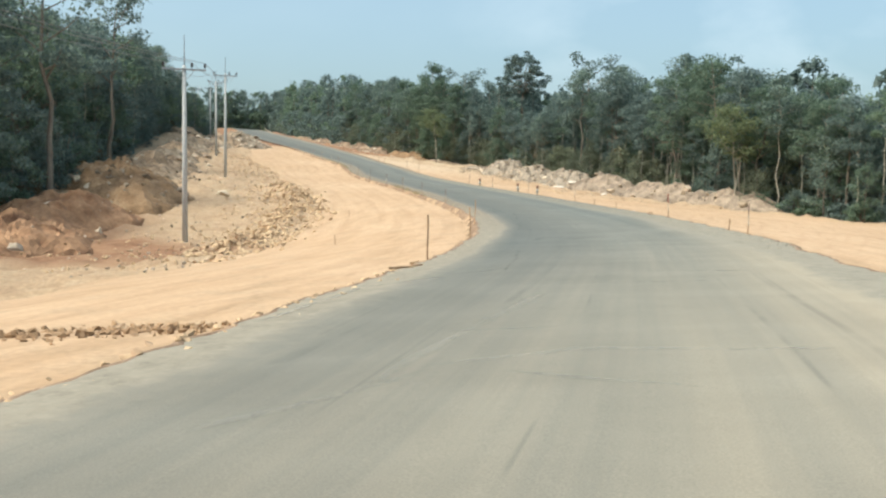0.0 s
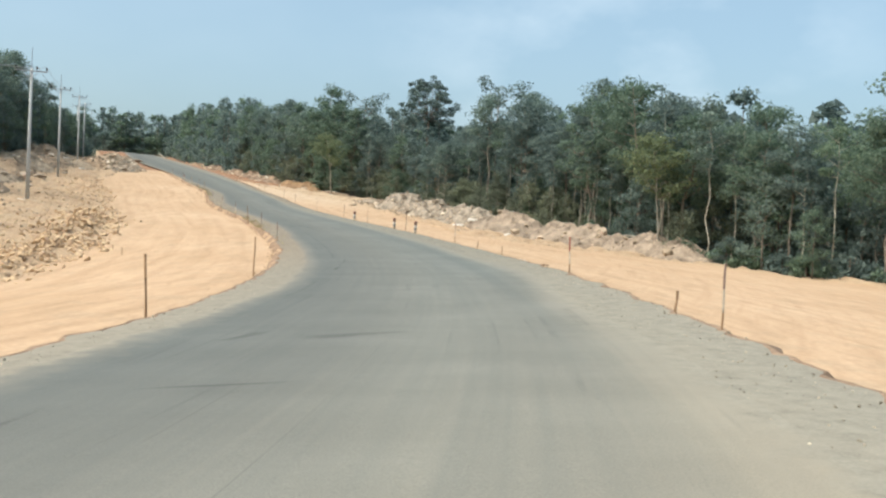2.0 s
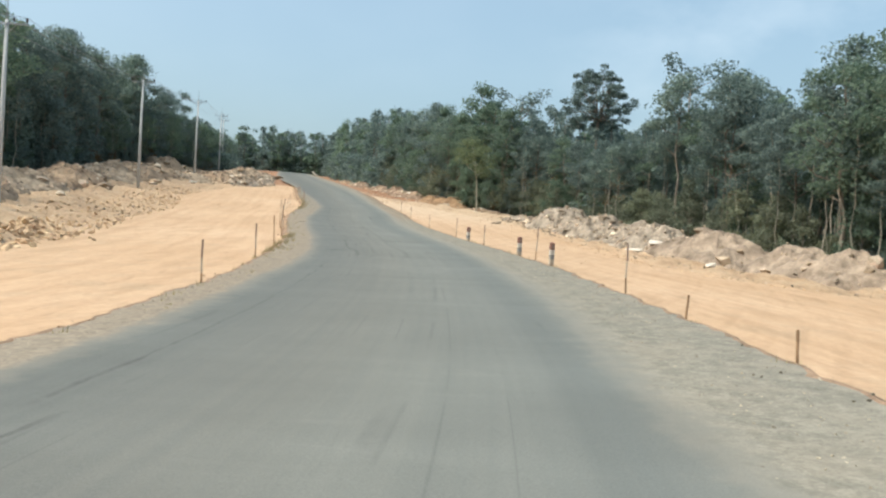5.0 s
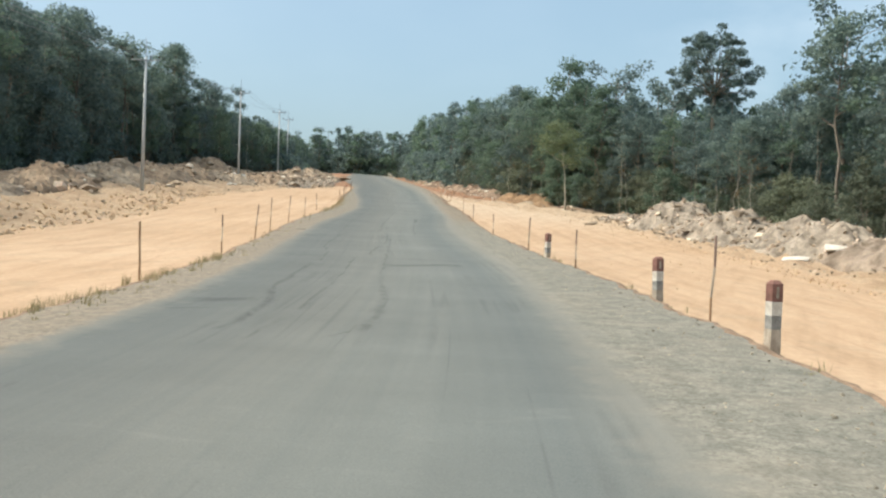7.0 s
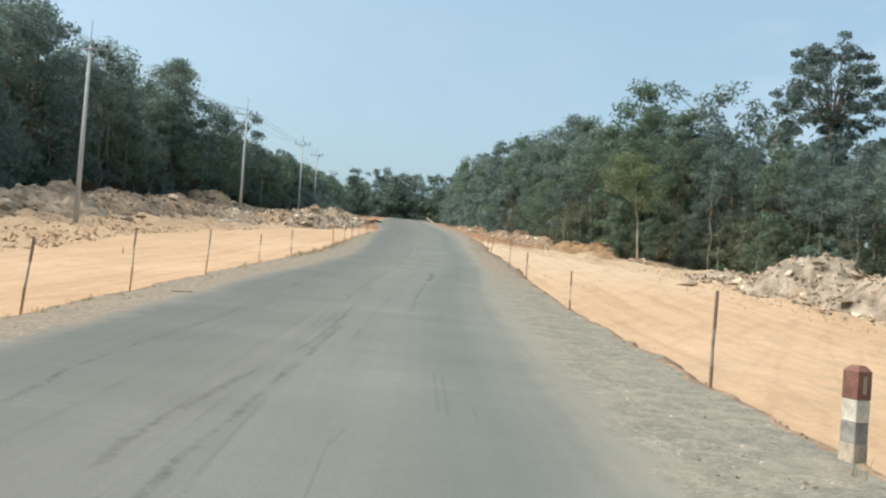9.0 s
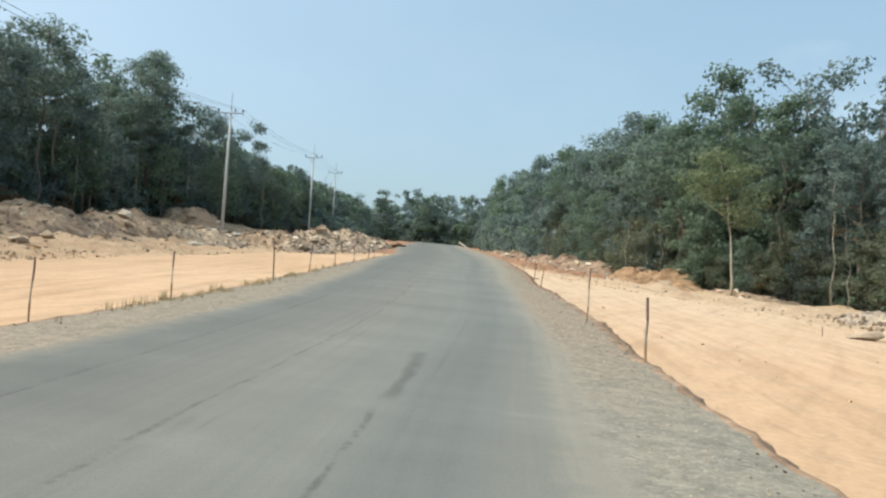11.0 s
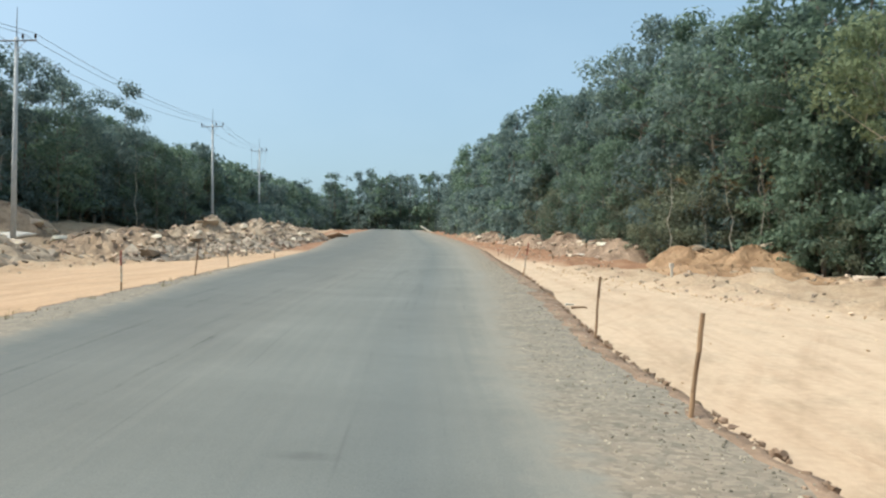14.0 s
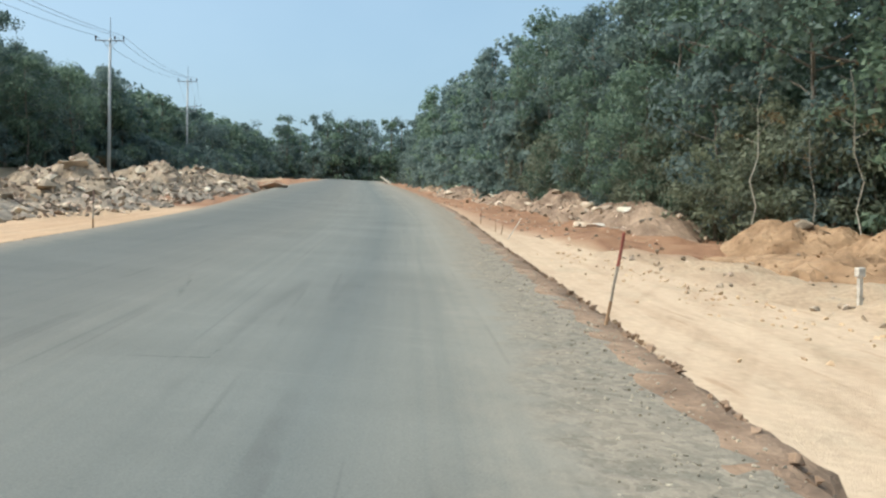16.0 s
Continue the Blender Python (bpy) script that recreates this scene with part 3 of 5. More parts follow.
def lump(x, y):
    bank = math.exp(-((float(sand_l(y)) - x - 2.0) / 1.3) ** 2) * max(0.0, min(1.0, (y - 40) / 8, (92 - y) / 10)) if 38 < y < 94 else 0.0
    flat = 1 - 0.75 * math.exp(-(((x + 14.5) / 4.5) ** 2 + ((y - 62) / 12) ** 2))
    return flat * (0.45 * fractal(x * 0.35, y * 0.35, 1, 4) + 0.34 * abs(fractal(x * 1.1, y * 1.1, 2, 3)) - 0.06) + bank * (0.42 + 0.35 * fractal(x * 1.3, y * 1.3, 12, 3))


HEAPS = []


def heap_rise(k, x, y):
    cx, cy, a, b, rot, h, seed = k
    u, v = x - cx, y - cy
    c, s = math.cos(rot), math.sin(rot)
    p, q = (u * c + v * s) / a, (-u * s + v * c) / b
    wob = 1 + 0.28 * fractal(x * 0.25, y * 0.25, seed, 2)
    r = math.hypot(p, q) / max(wob, 0.4)
    if r >= 1:
        return 0.0
    body = (1 - r ** 1.7) ** 0.9
    crag = 0.45 - abs(fractal(x * 0.55, y * 0.55, seed + 5, 5))
    return max(0.0, h * body * (0.85 + 0.45 * fractal(x * 0.35, y * 0.35, seed + 3, 3)) + 0.5 * min(1.0, 2 * body) * crag + 0.12 * fractal(x * 2.2, y * 2.4, seed + 8, 3) - 0.05)


def top_of(x, y):
    """Height of the ground with its lumps and heaps."""
    z = ground(x, y) + float(rough(x, y)) * lump(x, y)
    g = ground(x, y)
    for k in HEAPS:
        if abs(x - k[0]) < 14 and abs(y - k[1]) < 14:
            r = heap_rise(k, x, y)
            if r > 0:
                z = max(z, g + r)
    return z


# ---- ground ----
def build_ground():
    near = [0.0, 0.12, 0.3, 0.6, 1.0, 1.5] + [2.2 + 0.8 * i for i in range(58)]
    far = [50, 54, 60, 70, 85, 105, 140, 200, 320, 600, 1200, 2600]
    offs = near + far
    ys = [-2600, -1200, -600, -300, -160, -100, -75] + list(np.arange(-60, 12, 3.0)) + list(np.arange(12, 255, 0.75)) + list(np.arange(255, 421, 3.0)) + [440, 480, 540, 640, 800, 1100, 1700, 2600]
    verts, uvs, tags = [], [], []
    inner = [0.25, 0.5, 0.75]
    width = 2 * len(offs) + len(inner)
    for y in ys:
        ya = float(along(y))
        el, er = float(edge_l(ya)), float(edge_r(ya))
        xs = [el - o for o in reversed(offs)] + [el + (er - el) * f for f in inner] + [er + o for o in offs]
        arr = np.array(xs)
        zs = bare(arr, np.full(len(xs), ya))
        sl, sr, tl, tr = float(sand_l(ya)), float(sand_r(ya)), float(wood_l(ya)), float(wood_r(ya))
        rg = rough(arr, np.full(len(xs), ya))
        for x, z, r in zip(xs, zs, rg):
            if r > 0.01 and -60 < y < 420 and abs(x - el) < 75:
                z += r * lump(x, y)
            elif (x < el - 0.4 or x > er + 0.4) and -60 < y < 420:
                z += 0.035 * fractal(x * 0.5, y * 0.12, 9, 3)
            wood = max(0.0, min(1.0, (tl + 1 - x) / 3), min(1.0, (x - tr + 1) / 3))
            redness = 1.6 * math.exp(-(((x + 17.5) / 7) ** 2 + ((y - 45.5) / 6) ** 2)) + 0.8 * math.exp(-(((x + 25) / 6) ** 2 + ((y - 56) / 14) ** 2)) + 0.9 * math.exp(-(((x - el + 2.5) / 4) ** 2 + ((y - 252) / 26) ** 2))
            redness += (0.55 * math.exp(-((x - er - 2.5) / 4) ** 2) * max(0.0, min(1.0, (y - 185) / 20)) + 0.75 * r * max(0.0, min(1.0, (y - 188) / 6))) * (x > er)
            pale = max(0.0, min(1.0, (y - 135) / 25)) * (x > er)
            verts.append((x, y, z))
            uvs.append((x - (el + er) / 2, y))
            soil = max(0.0, min(1.0, (y - 199) / 8)) * (el - 9 < x < el)
            tags.append((max(r, soil), min(1.0, redness + 0.75 * soil), wood, pale))
    faces = []
    for j in range(len(ys) - 1):
        for i in range(width - 1):
            a = j * width + i
            faces.append((a, a + 1, a + width + 1, a + width))
    ob = mesh_object("ground", verts, faces, EARTH, shade=True)
    me = ob.data
    for c, key in enumerate(("spoil", "red", "litter", "pale")):
        me.attributes.new(key, "FLOAT", "POINT").data.foreach_set("value", [t[c] for t in tags])
    lay = me.uv_layers.new(name="lane")
    idx = np.empty(len(me.loops), dtype=np.int32)
    me.loops.foreach_get("vertex_index", idx)
    lay.data.foreach_set("uv", np.array(uvs)[idx].ravel())
    tagged(ob, "levelled orange sand and rough spoil beside the road", "ground", kind="structure")


build_ground()

# ---- road ----
show_l = curve([(-60, 1.0), (20, 0.9), (34, 0.9), (44, 1.25), (55, 1.1), (66, 0.9), (84, 1.4), (95, 1.2), (130, 1.6), (140, 1.45), (153, 1.4), (162, 0.9), (400, 0.8)])
show_r = curve([(-60, 0.8), (25, 1.2), (40, 1.9), (48, 1.4), (56, 1.95), (68, 1.8), (83, 2.05), (100, 1.75), (110, 1.7), (131, 1.45), (138, 1.6), (151, 1.45), (158, 1.3), (166, 1.25), (200, 1.1), (400, 1.0)])
ROWS_Y = list(np.arange(-60, 0, 2.0)) + list(np.arange(0, 205, 0.25)) + list(np.arange(205, 422, 2.0))


def ragged(y, side):
    """The broken line of a road edge, in metres outwards."""
    return 0.2 * fractal(y * 0.35, side * 11.0, 3, 3) + 0.14 * fractal(y * 1.5, side * 5.0, 4, 3) + 0.06 * fractal(y * 5.0, side * 3.0, 5, 2)


def seam(y, side):
    """How wide the shoulder shows beside the asphalt."""
    return float((show_l if side < 0 else show_r)(y)) + 0.15 * fractal(y * 0.16, side * 7.0, 6, 3) + 0.03 * fractal(y * 1.1, side * 9.0, 7, 3)


def strip(name, mat, label, category, lines, uv=True, dusty=False):
    """A strip of ground surface between lines across the road; each line gives x and z at y."""
    verts, uvs, dust = [], [], []
    for y in ROWS_Y:
        c = float(mid(y))
        for f in lines:
            x, z = f(y)
            verts.append((x, y, z))
            uvs.append((x - c, y))
            dust.append(max(0.0, min(1.0, (x - c + 1.0) / 6.0)) * max(0.0, min(1.0, (52 - y) / 30)) + 0.55 * max(0.0, min(1.0, (30 - y) / 26)))
    w = len(lines)
    faces = [(j * w + i, j * w + i + 1, (j + 1) * w + i + 1, (j + 1) * w + i) for j in range(len(ROWS_Y) - 1) for i in range(w - 1)]
    ob = mesh_object(name, verts, faces, mat, shade=True)
    me = ob.data
    lay = me.uv_layers.new(name="lane")
    idx = np.empty(len(me.loops), dtype=np.int32)
    me.loops.foreach_get("vertex_index", idx)
    lay.data.foreach_set("uv", np.array(uvs)[idx].ravel())
    if dusty:
        me.attributes.new("dusty", "FLOAT", "POINT").data.foreach_set("value", dust)
        me.attributes.new("rim", "FLOAT", "POINT").data.foreach_set("value", [(1.0, 0.72, 0.36, 0.0)[min(i % w, w - 1 - i % w, 3)] for i in range(len(verts))])
    if mat in (GRAVEL, ASPHALT):
        me.attributes.new("powder", "FLOAT", "POINT").data.foreach_set("value", [0.12 + 0.63 * max(0.0, min(1.0, (66 - v[1]) / 30)) for v in verts])
        me.attributes.new("earthy", "FLOAT", "POINT").data.foreach_set("value", [max(0.85 * max(0.0, min(1.0, (v[1] - 122) / 10, (157 - v[1]) / 8)), 0.45 * max(0.0, min(1.0, (v[1] - 122) / 10))) if v[0] > float(mid(v[1])) else 0.45 + 0.35 * max(0.0, min(1.0, (v[1] - 50) / 8, (135 - v[1]) / 20)) for v in verts])
    tagged(ob, label, category, kind="structure")
    return ob


def road_point(f):
    def g(y):
        a, b = float(edge_l(y)) + seam(y, -1), float(edge_r(y)) - seam(y, 1)
        x = a + (b - a) * f
        return x, float(lie(x, y)[0])
    return g


def shoulder_line(side, f, drop):
    """f from 0 at the asphalt to 1 at the broken edge."""
    def g(y):
        if side < 0:
            a = float(edge_l(y)) + seam(y, side) + 0.05
            b = float(edge_l(y)) - ragged(y, side)
        else:
            a = float(edge_r(y)) - seam(y, side) - 0.05
            b = float(edge_r(y)) + ragged(y, side)
        x = a + (b - a) * f
        z = float(lie(min(max(x, float(edge_l(y))), float(edge_r(y))), y)[0])
        return x, z - drop + (0.012 * fractal(x * 2.2, y * 2.2, 6, 3) if 0.4 < f < 1 else 0.0)
    return g


def bank_lip(side, inner, drop):
    """Where the earth of the bank begins to show on the shoulder; wide on the far right, a thin lip elsewhere."""
    def g(y):
        wide = 0.05 + (0.12 * max(0.0, min(1.0, (y - 121) / 8)) + 0.3 * max(0.0, min(1.0, (y - 152) / 12))) * (side > 0) + 0.10 * fractal(y * 0.9, side * 4.0, 13, 3) + 0.05 * fractal(y * 4.0, side * 4.0, 14, 2)
        e = float(edge_l(y)) - ragged(y, side) if side < 0 else float(edge_r(y)) + ragged(y, side)
        x = e - side * (max(0.02, wide) + inner)
        return x, float(lie(min(max(x, float(edge_l(y))), float(edge_r(y))), y)[0]) - drop + (0.0 if inner else 0.02 * fractal(x * 3.0, y * 3.0, 15, 3))
    return g


def toe_line(side, out, down):
    def g(y):
        x = float(edge_l(y)) - ragged(y, side) - out - 0.12 * abs(fractal(y * 1.1, 3.0 * side, 8, 3)) if side < 0 else float(edge_r(y)) + ragged(y, side) + out + 0.12 * abs(fractal(y * 1.1, 3.0 * side, 8, 3))
        top = float(lie(x, y)[0])
        z = top - 0.03 if down < 0.3 else min(ground(x, y), top - 0.02)
        return x, z - (0.05 + 0.4 * out if down < 0.3 else 0.12) + (0.05 * fractal(x * 2.5, y * 2.5, 16, 3) if down < 1.5 else 0.0)
    return g


road = strip("road", ASPHALT, "grey dusty asphalt road, bending and climbing between sandy shelves", "road", [road_point(f) for f in (0, 0.03, 0.075, 0.14, 0.22, 0.32, 0.42, 0.5, 0.58, 0.68, 0.78, 0.86, 0.91, 0.955, 1)], dusty=True)
for side in (-1, 1):
    lines = [shoulder_line(side, f, d) for f, d in ((0, 0.008), (0.2, 0.008), (0.45, 0.012), (0.65, 0.016), (0.85, 0.022), (0.97, 0.03))]
    edge = [bank_lip(side, 0.10, 0.07), bank_lip(side, 0.0, 0.016), shoulder_line(side, 1, 0.016), toe_line(side, 0.05, 0.1), toe_line(side, 0.16, 0.2), toe_line(side, 0.34, 1.0), toe_line(side, 0.55, 1.3), toe_line(side, 0.8, 1.6)]
    if side < 0:
        lines, edge = lines[::-1], edge[::-1]
    strip("road_shoulder", GRAVEL, "grey gravel shoulder with a broken edge", "road shoulder", lines)
    strip("road_bank", EDGE, "red-brown cut bank below the road shoulder", "road bank", edge)


# ---- wear on the asphalt ----
def wear(name, line, width, mat, label):
    """A worn mark along a line of places on the road, a thin film above it."""
    pts = [Vector((x, y, 0)) for x, y in line]
    fine, far = [], [0.0]
    for a, b in zip(pts, pts[1:]):
        steps = max(2, int((b - a).length / 0.4))
        fine += [a.lerp(b, i / steps) for i in range(steps)]
    fine.append(pts[-1])
    for a, b in zip(fine, fine[1:]):
        far.append(far[-1] + (b - a).length)
    verts, uvs, fades = [], [], []
    for i, p in enumerate(fine):
        d = (fine[min(i + 1, len(fine) - 1)] - fine[max(i - 1, 0)]).normalized()
        side = Vector((d.y, -d.x, 0))
        w = 0.75 * width * (0.8 + 0.5 * fractal(p.x * 0.9, p.y * 0.9, 17, 2))
        for k in range(5):
            q = p + side * w * (k / 4 - 0.5) + side * 0.05 * fractal(p.x * 1.7, p.y * 1.7, 18, 2)
            verts.append((q.x, q.y, float(lie(q.x, q.y)[0]) + 0.007))
            uvs.append((k / 4, far[i]))
            fades.append(min(1.0, far[i] / 0.5, (far[-1] - far[i]) / 0.5))
    faces = [(i * 5 + k, i * 5 + k + 1, i * 5 + k + 6, i * 5 + k + 5) for i in range(len(fine) - 1) for k in range(4)]
    ob = mesh_object(name, verts, faces, mat, road, label, True)
    me = ob.data
    me.attributes.new("fade", "FLOAT", "POINT").data.foreach_set("value", fades)
    lay = me.uv_layers.new(name="mark")
    idx = np.empty(len(me.loops), dtype=np.int32)
    me.loops.foreach_get("vertex_index", idx)
    lay.data.foreach_set("uv", np.array(uvs)[idx].ravel())


def beside(u, y0, y1, step=4.0):
    """A line that follows the road u metres beside its middle."""
    n = max(2, int((y1 - y0) / step) + 1)
    return [(float(mid(y)) + u, y) for y in np.linspace(y0, y1, n)]


for line, width in (([(3.89, 39.8), (4.21, 42.4), (4.3, 44.3), (4.56, 46.3)], 0.16), ([(4.70, 49.8), (4.88, 53.0), (4.9, 56.0)], 0.16), ([(6.27, 49.7), (6.31, 51.2)], 0.2), ([(4.70, 49.6), (4.76, 50.8)], 0.2),
                    ([(1.66, 81.4), (1.64, 82.3), (1.07, 84.6), (-0.06, 87.5), (-1.59, 93.5)], 0.34), ([(2.47, 80.7), (2.05, 83.1)], 0.22), ([(-0.95, 85.3), (-1.3, 87.3)], 0.2),
                    ([(3.26, 81.2), (3.66, 82.4), (3.4, 83.8), (2.86, 86.0), (1.32, 90.7)], 0.36), ([(1.32, 90.7), (-0.9, 98.7), (-3.32, 107.2)], 0.22),
                    ([(-0.94, 96.9), (-1.53, 98.8), (-2.21, 101.9)], 0.24), ([(-2.16, 102.3), (-2.8, 104.8), (-4.9, 111.9)], 0.2), ([(-3.02, 110.3), (-4.5, 115.5), (-6.0, 121.2)], 0.22),
                    ([(0.2, 98.3), (0.06, 99.2)], 0.14), ([(-3.0, 98.3), (-3.82, 100.2), (-4.87, 103.7), (-6.23, 109.0)], 0.2),
                    ([(-10.82, 133.1), (-11.19, 134.5), (-11.62, 136.0), (-12.29, 138.2), (-13.88, 143.1), (-14.6, 145.8)], 0.2), ([(-13.95, 135.6), (-13.6, 138.2), (-12.75, 140.2)], 0.12),
                    ([(-16.19, 149.2), (-17.05, 152.0), (-18.1, 155.2)], 0.2), ([(-20.04, 163.6), (-20.94, 166.7)], 0.15), ([(-20.65, 157.8), (-22.17, 162.5)], 0.16), ([(-22.12, 171.6), (-23.3, 174.1)], 0.18),
                    (beside(-0.5, 112, 132), 0.16), (beside(-2.5, 112, 134), 0.16), (beside(-2.6, 141, 156), 0.16), (beside(-3.0, 56, 78), 0.16), (beside(-2.3, 94, 98), 0.18), (beside(-1.3, 84, 96), 0.18),
                    ([(1.9, 20.4), (2.5, 24.0), (2.9, 27.5)], 0.24), ([(-20.95, 168.1), (-19.81, 168.4), (-20.05, 169.4)], 0.14)):
    wear("wheel_rut", line, width, RUT, "dark worn rut in the asphalt")
for line, width in (([(-0.5, 84.6), (0.62, 85.3)], 1.5), ([(0.4, 93.4), (2.5, 94.9)], 1.7), ([(4.82, 32.3), (6.67, 33.1)], 0.8), ([(3.7, 31.9), (4.3, 33.3)], 0.6), ([(7.79, 52.3), (7.79, 53.1)], 0.3), ([(7.84, 50.4), (7.84, 51.1)], 0.28),
                    ([(4.1, 68.5), (6.0, 69.3)], 0.16), ([(-0.6, 83.4), (0.6, 83.9)], 0.16), ([(-13.8, 148.6), (-13.1, 148.7)], 0.5), ([(3.8, 93.7), (4.0, 94.1)], 0.3), ([(3.4, 28.2), (5.2, 28.6)], 0.2), ([(-6.0, 121.5), (-7.2, 126.0)], 0.5)):
    wear("asphalt_patch", line, width, STAIN, "darker patch in the asphalt")
for line, width in (([(1.9, 17.6), (3.4, 17.5), (5.9, 17.4)], 0.14), ([(0.66, 19.9), (2.11, 21.2)], 0.3), ([(-0.16, 9.0), (0.68, 11.6), (2.29, 16.0)], 0.35), ([(1.11, 9.6), (3.01, 8.6)], 0.3), ([(-1.42, 7.6), (-0.5, 8.5), (0.44, 9.7)], 0.35),
                    ([(0.43, 9.9), (2.07, 10.7), (4.87, 10.3)], 0.3), ([(0.64, 12.1), (2.09, 12.3)], 0.3), ([(4.96, 19.8), (7.18, 19.1)], 0.25), ([(-2.1, 13.4), (-1.04, 17.7), (0.7, 19.6)], 0.3)):
    wear("dust_streak", line, width, DUSTLINE, "pale streak of dust across the asphalt")

# ---- spoil heaps ----
def heap(cx, cy, a, b, rot, h, seed, mat, label):
    k = (cx, cy, a, b, radians(rot), h, seed)
    HEAPS.append(k)
    rings, segs = max(20, int(a * 4.0)), 92
    verts, faces = [], []
    c, s = math.cos(k[4]), math.sin(k[4])
    spots = []
    for i in range(rings + 1):
        r = 1.32 * i / rings
        for j in range(segs if i else 1):
            w = 2 * math.pi * j / segs
            p, q = a * r * math.cos(w), b * r * math.sin(w)
            spots.append((cx + p * c - q * s, cy + p * s + q * c))
    flat = ground(np.array([p[0] for p in spots]), np.array([p[1] for p in spots])) - ground(cx, cy)
    for (x, y), g in zip(spots, flat):
        rise = heap_rise(k, x, y)
        verts.append((x - cx, y - cy, float(g) + (rise if rise > 0 else -0.35)))
    for j in range(segs):
        faces.append((0, 1 + j, 1 + (j + 1) % segs))
    for i in range(1, rings):
        o = 1 + (i - 1) * segs
        for j in range(segs):
            j2 = (j + 1) % segs
            faces.append((o + j, o + segs + j, o + segs + j2, o + j2))
    ob = mesh_object("spoil_mound", verts, faces, mat, shade=False)
    ob.location = (cx, cy, ground(cx, cy))
    tagged(ob, label, "spoil heap", "spoil heaps beside the road")


MIXED = "red-brown heap of earth and grey rock below the forest"
GREY, TAN = "grey-brown heap of broken rock and soil", "tan heap of dumped soil and stones"
for row in ((-23, 48, 7, 4, 100, 1.9, 1, RED, "red earth heap below the forest edge"), (-26, 59, 7, 5, 95, 2.6, 2, RED, "red earth heap below the forest edge"),
            (-25.5, 71, 6.5, 4.5, 110, 2.5, 3, OCHRE, TAN), (-30, 80, 6, 5, 100, 3.0, 4, OCHRE, TAN), (-31.5, 92, 8, 4.5, 108, 2.2, 5, BROWN, TAN),
            (-34, 106, 8, 4, 105, 1.9, 6, BROWN, TAN), (-38, 119, 8, 4, 105, 1.7, 7, SPOIL, GREY), (-41, 132, 8, 4, 108, 1.8, 8, BROWN, TAN),
            (-44, 145, 7.5, 4.2, 105, 2.0, 9, SPOIL, GREY), (-46.5, 158, 8, 4, 105, 1.5, 10, BROWN, TAN), (-49.5, 170, 7, 4, 105, 1.6, 11, BROWN, TAN),
            (-48, 179, 6, 3.5, 100, 1.4, 12, SPOIL, GREY), (-57.6, 191.4, 4.2, 3.6, 20, 2.3, 13, BROWN, "pointed tan heap of dumped soil"),
            (-49.5, 195, 8, 4.5, 110, 1.9, 14, BROWN, TAN), (-51, 207, 8, 5.5, 112, 2.3, 15, SPOIL, GREY), (-54, 220, 8, 5.5, 112, 2.2, 16, SPOIL, GREY),
            (-45.2, 202, 8, 3.6, 112, 0.8, 19, ROCKSPOIL, GREY), (-49.0, 214, 8, 3.4, 112, 0.9, 20, ROCKSPOIL, GREY), (-53.0, 227, 8, 3.2, 110, 1.0, 21, ROCKSPOIL, GREY), (-42.6, 190.5, 7, 3.0, 100, 0.7, 22, ROCKSPOIL, GREY),
            (-57, 233, 8, 5, 110, 2.2, 17, SPOIL, GREY), (-60.5, 245, 7, 4, 112, 1.6, 18, SPOIL, GREY)):
    heap(*row)
for row in ((34.5, 101, 8, 3.4, 115, 2.3, 31, DUN, TAN), (29, 110, 8.5, 4, 120, 2.6, 32, DUN, TAN), (23.5, 119, 8, 4.2, 120, 2.7, 33, DUN, TAN),
            (19.5, 130, 8, 4.5, 115, 2.8, 34, ROCKSPOIL, GREY), (15.5, 141, 8, 4.8, 112, 2.9, 35, ROCKSPOIL, GREY), (11.5, 151, 7.5, 4.8, 110, 2.8, 36, ROCKSPOIL, GREY),
            (7.5, 159.5, 6, 3.2, 115, 1.0, 37, ROCKSPOIL, GREY),
            (-10.2, 196.4, 3.4, 3.0, 170, 1.7, 41, OCHRE, "orange earth heap at the forest edge"), (-6.8, 194.4, 3.6, 3.2, 10, 1.8, 42, OCHRE, "orange earth heap at the forest edge"),
            (-8.4, 189.5, 6.0, 3.2, 140, 0.55, 48, OCHRE, "low apron of orange earth at the forest edge"), (-1.0, 185.0, 5.0, 2.4, 135, 0.4, 49, BROWN, TAN), (-16.5, 211, 8, 3.2, 112, 1.6, 43, DEBRIS, MIXED), (-21.5, 223, 8, 3.2, 112, 1.7, 44, DEBRIS, MIXED), (-28, 237, 8, 3.2, 112, 1.6, 45, DEBRIS, MIXED),
            (-36, 254, 9, 3.2, 112, 1.4, 46, DEBRIS, MIXED), (-46, 282, 10, 3.2, 110, 1.2, 47, BROWN, TAN)):
    heap(*row)

# ---- rocks ----
def hull(seed, flat, points=15):
    rng = random.Random(seed)
    bm = bmesh.new()
    for _ in range(points):
        v = Vector((rng.gauss(0, 1), rng.gauss(0, 1), rng.gauss(0, 1))).normalized() * rng.uniform(0.75, 1.0)
        bm.verts.new((v.x, v.y * rng.uniform(0.7, 0.9), v.z * flat))
    got = bmesh.ops.convex_hull(bm, input=bm.verts[:])
    loose = [v for v in bm.verts if not v.link_faces]
    bmesh.ops.delete(bm, geom=loose, context="VERTS")
    me = bpy.data.meshes.new("boulder")
    bm.to_mesh(me)
    bm.free()
    return me


HULLS = [hull(s, f) for s, f in ((1, 0.55), (2, 0.7), (3, 0.35), (4, 0.5), (5, 0.28), (6, 0.8), (7, 0.45), (8, 0.6))]
CHIPS = [hull(s, f, 8) for s, f in ((21, 0.6), (22, 0.7), (23, 0.4), (24, 0.5), (25, 0.35), (26, 0.8))]
STONE_MESHES = {}


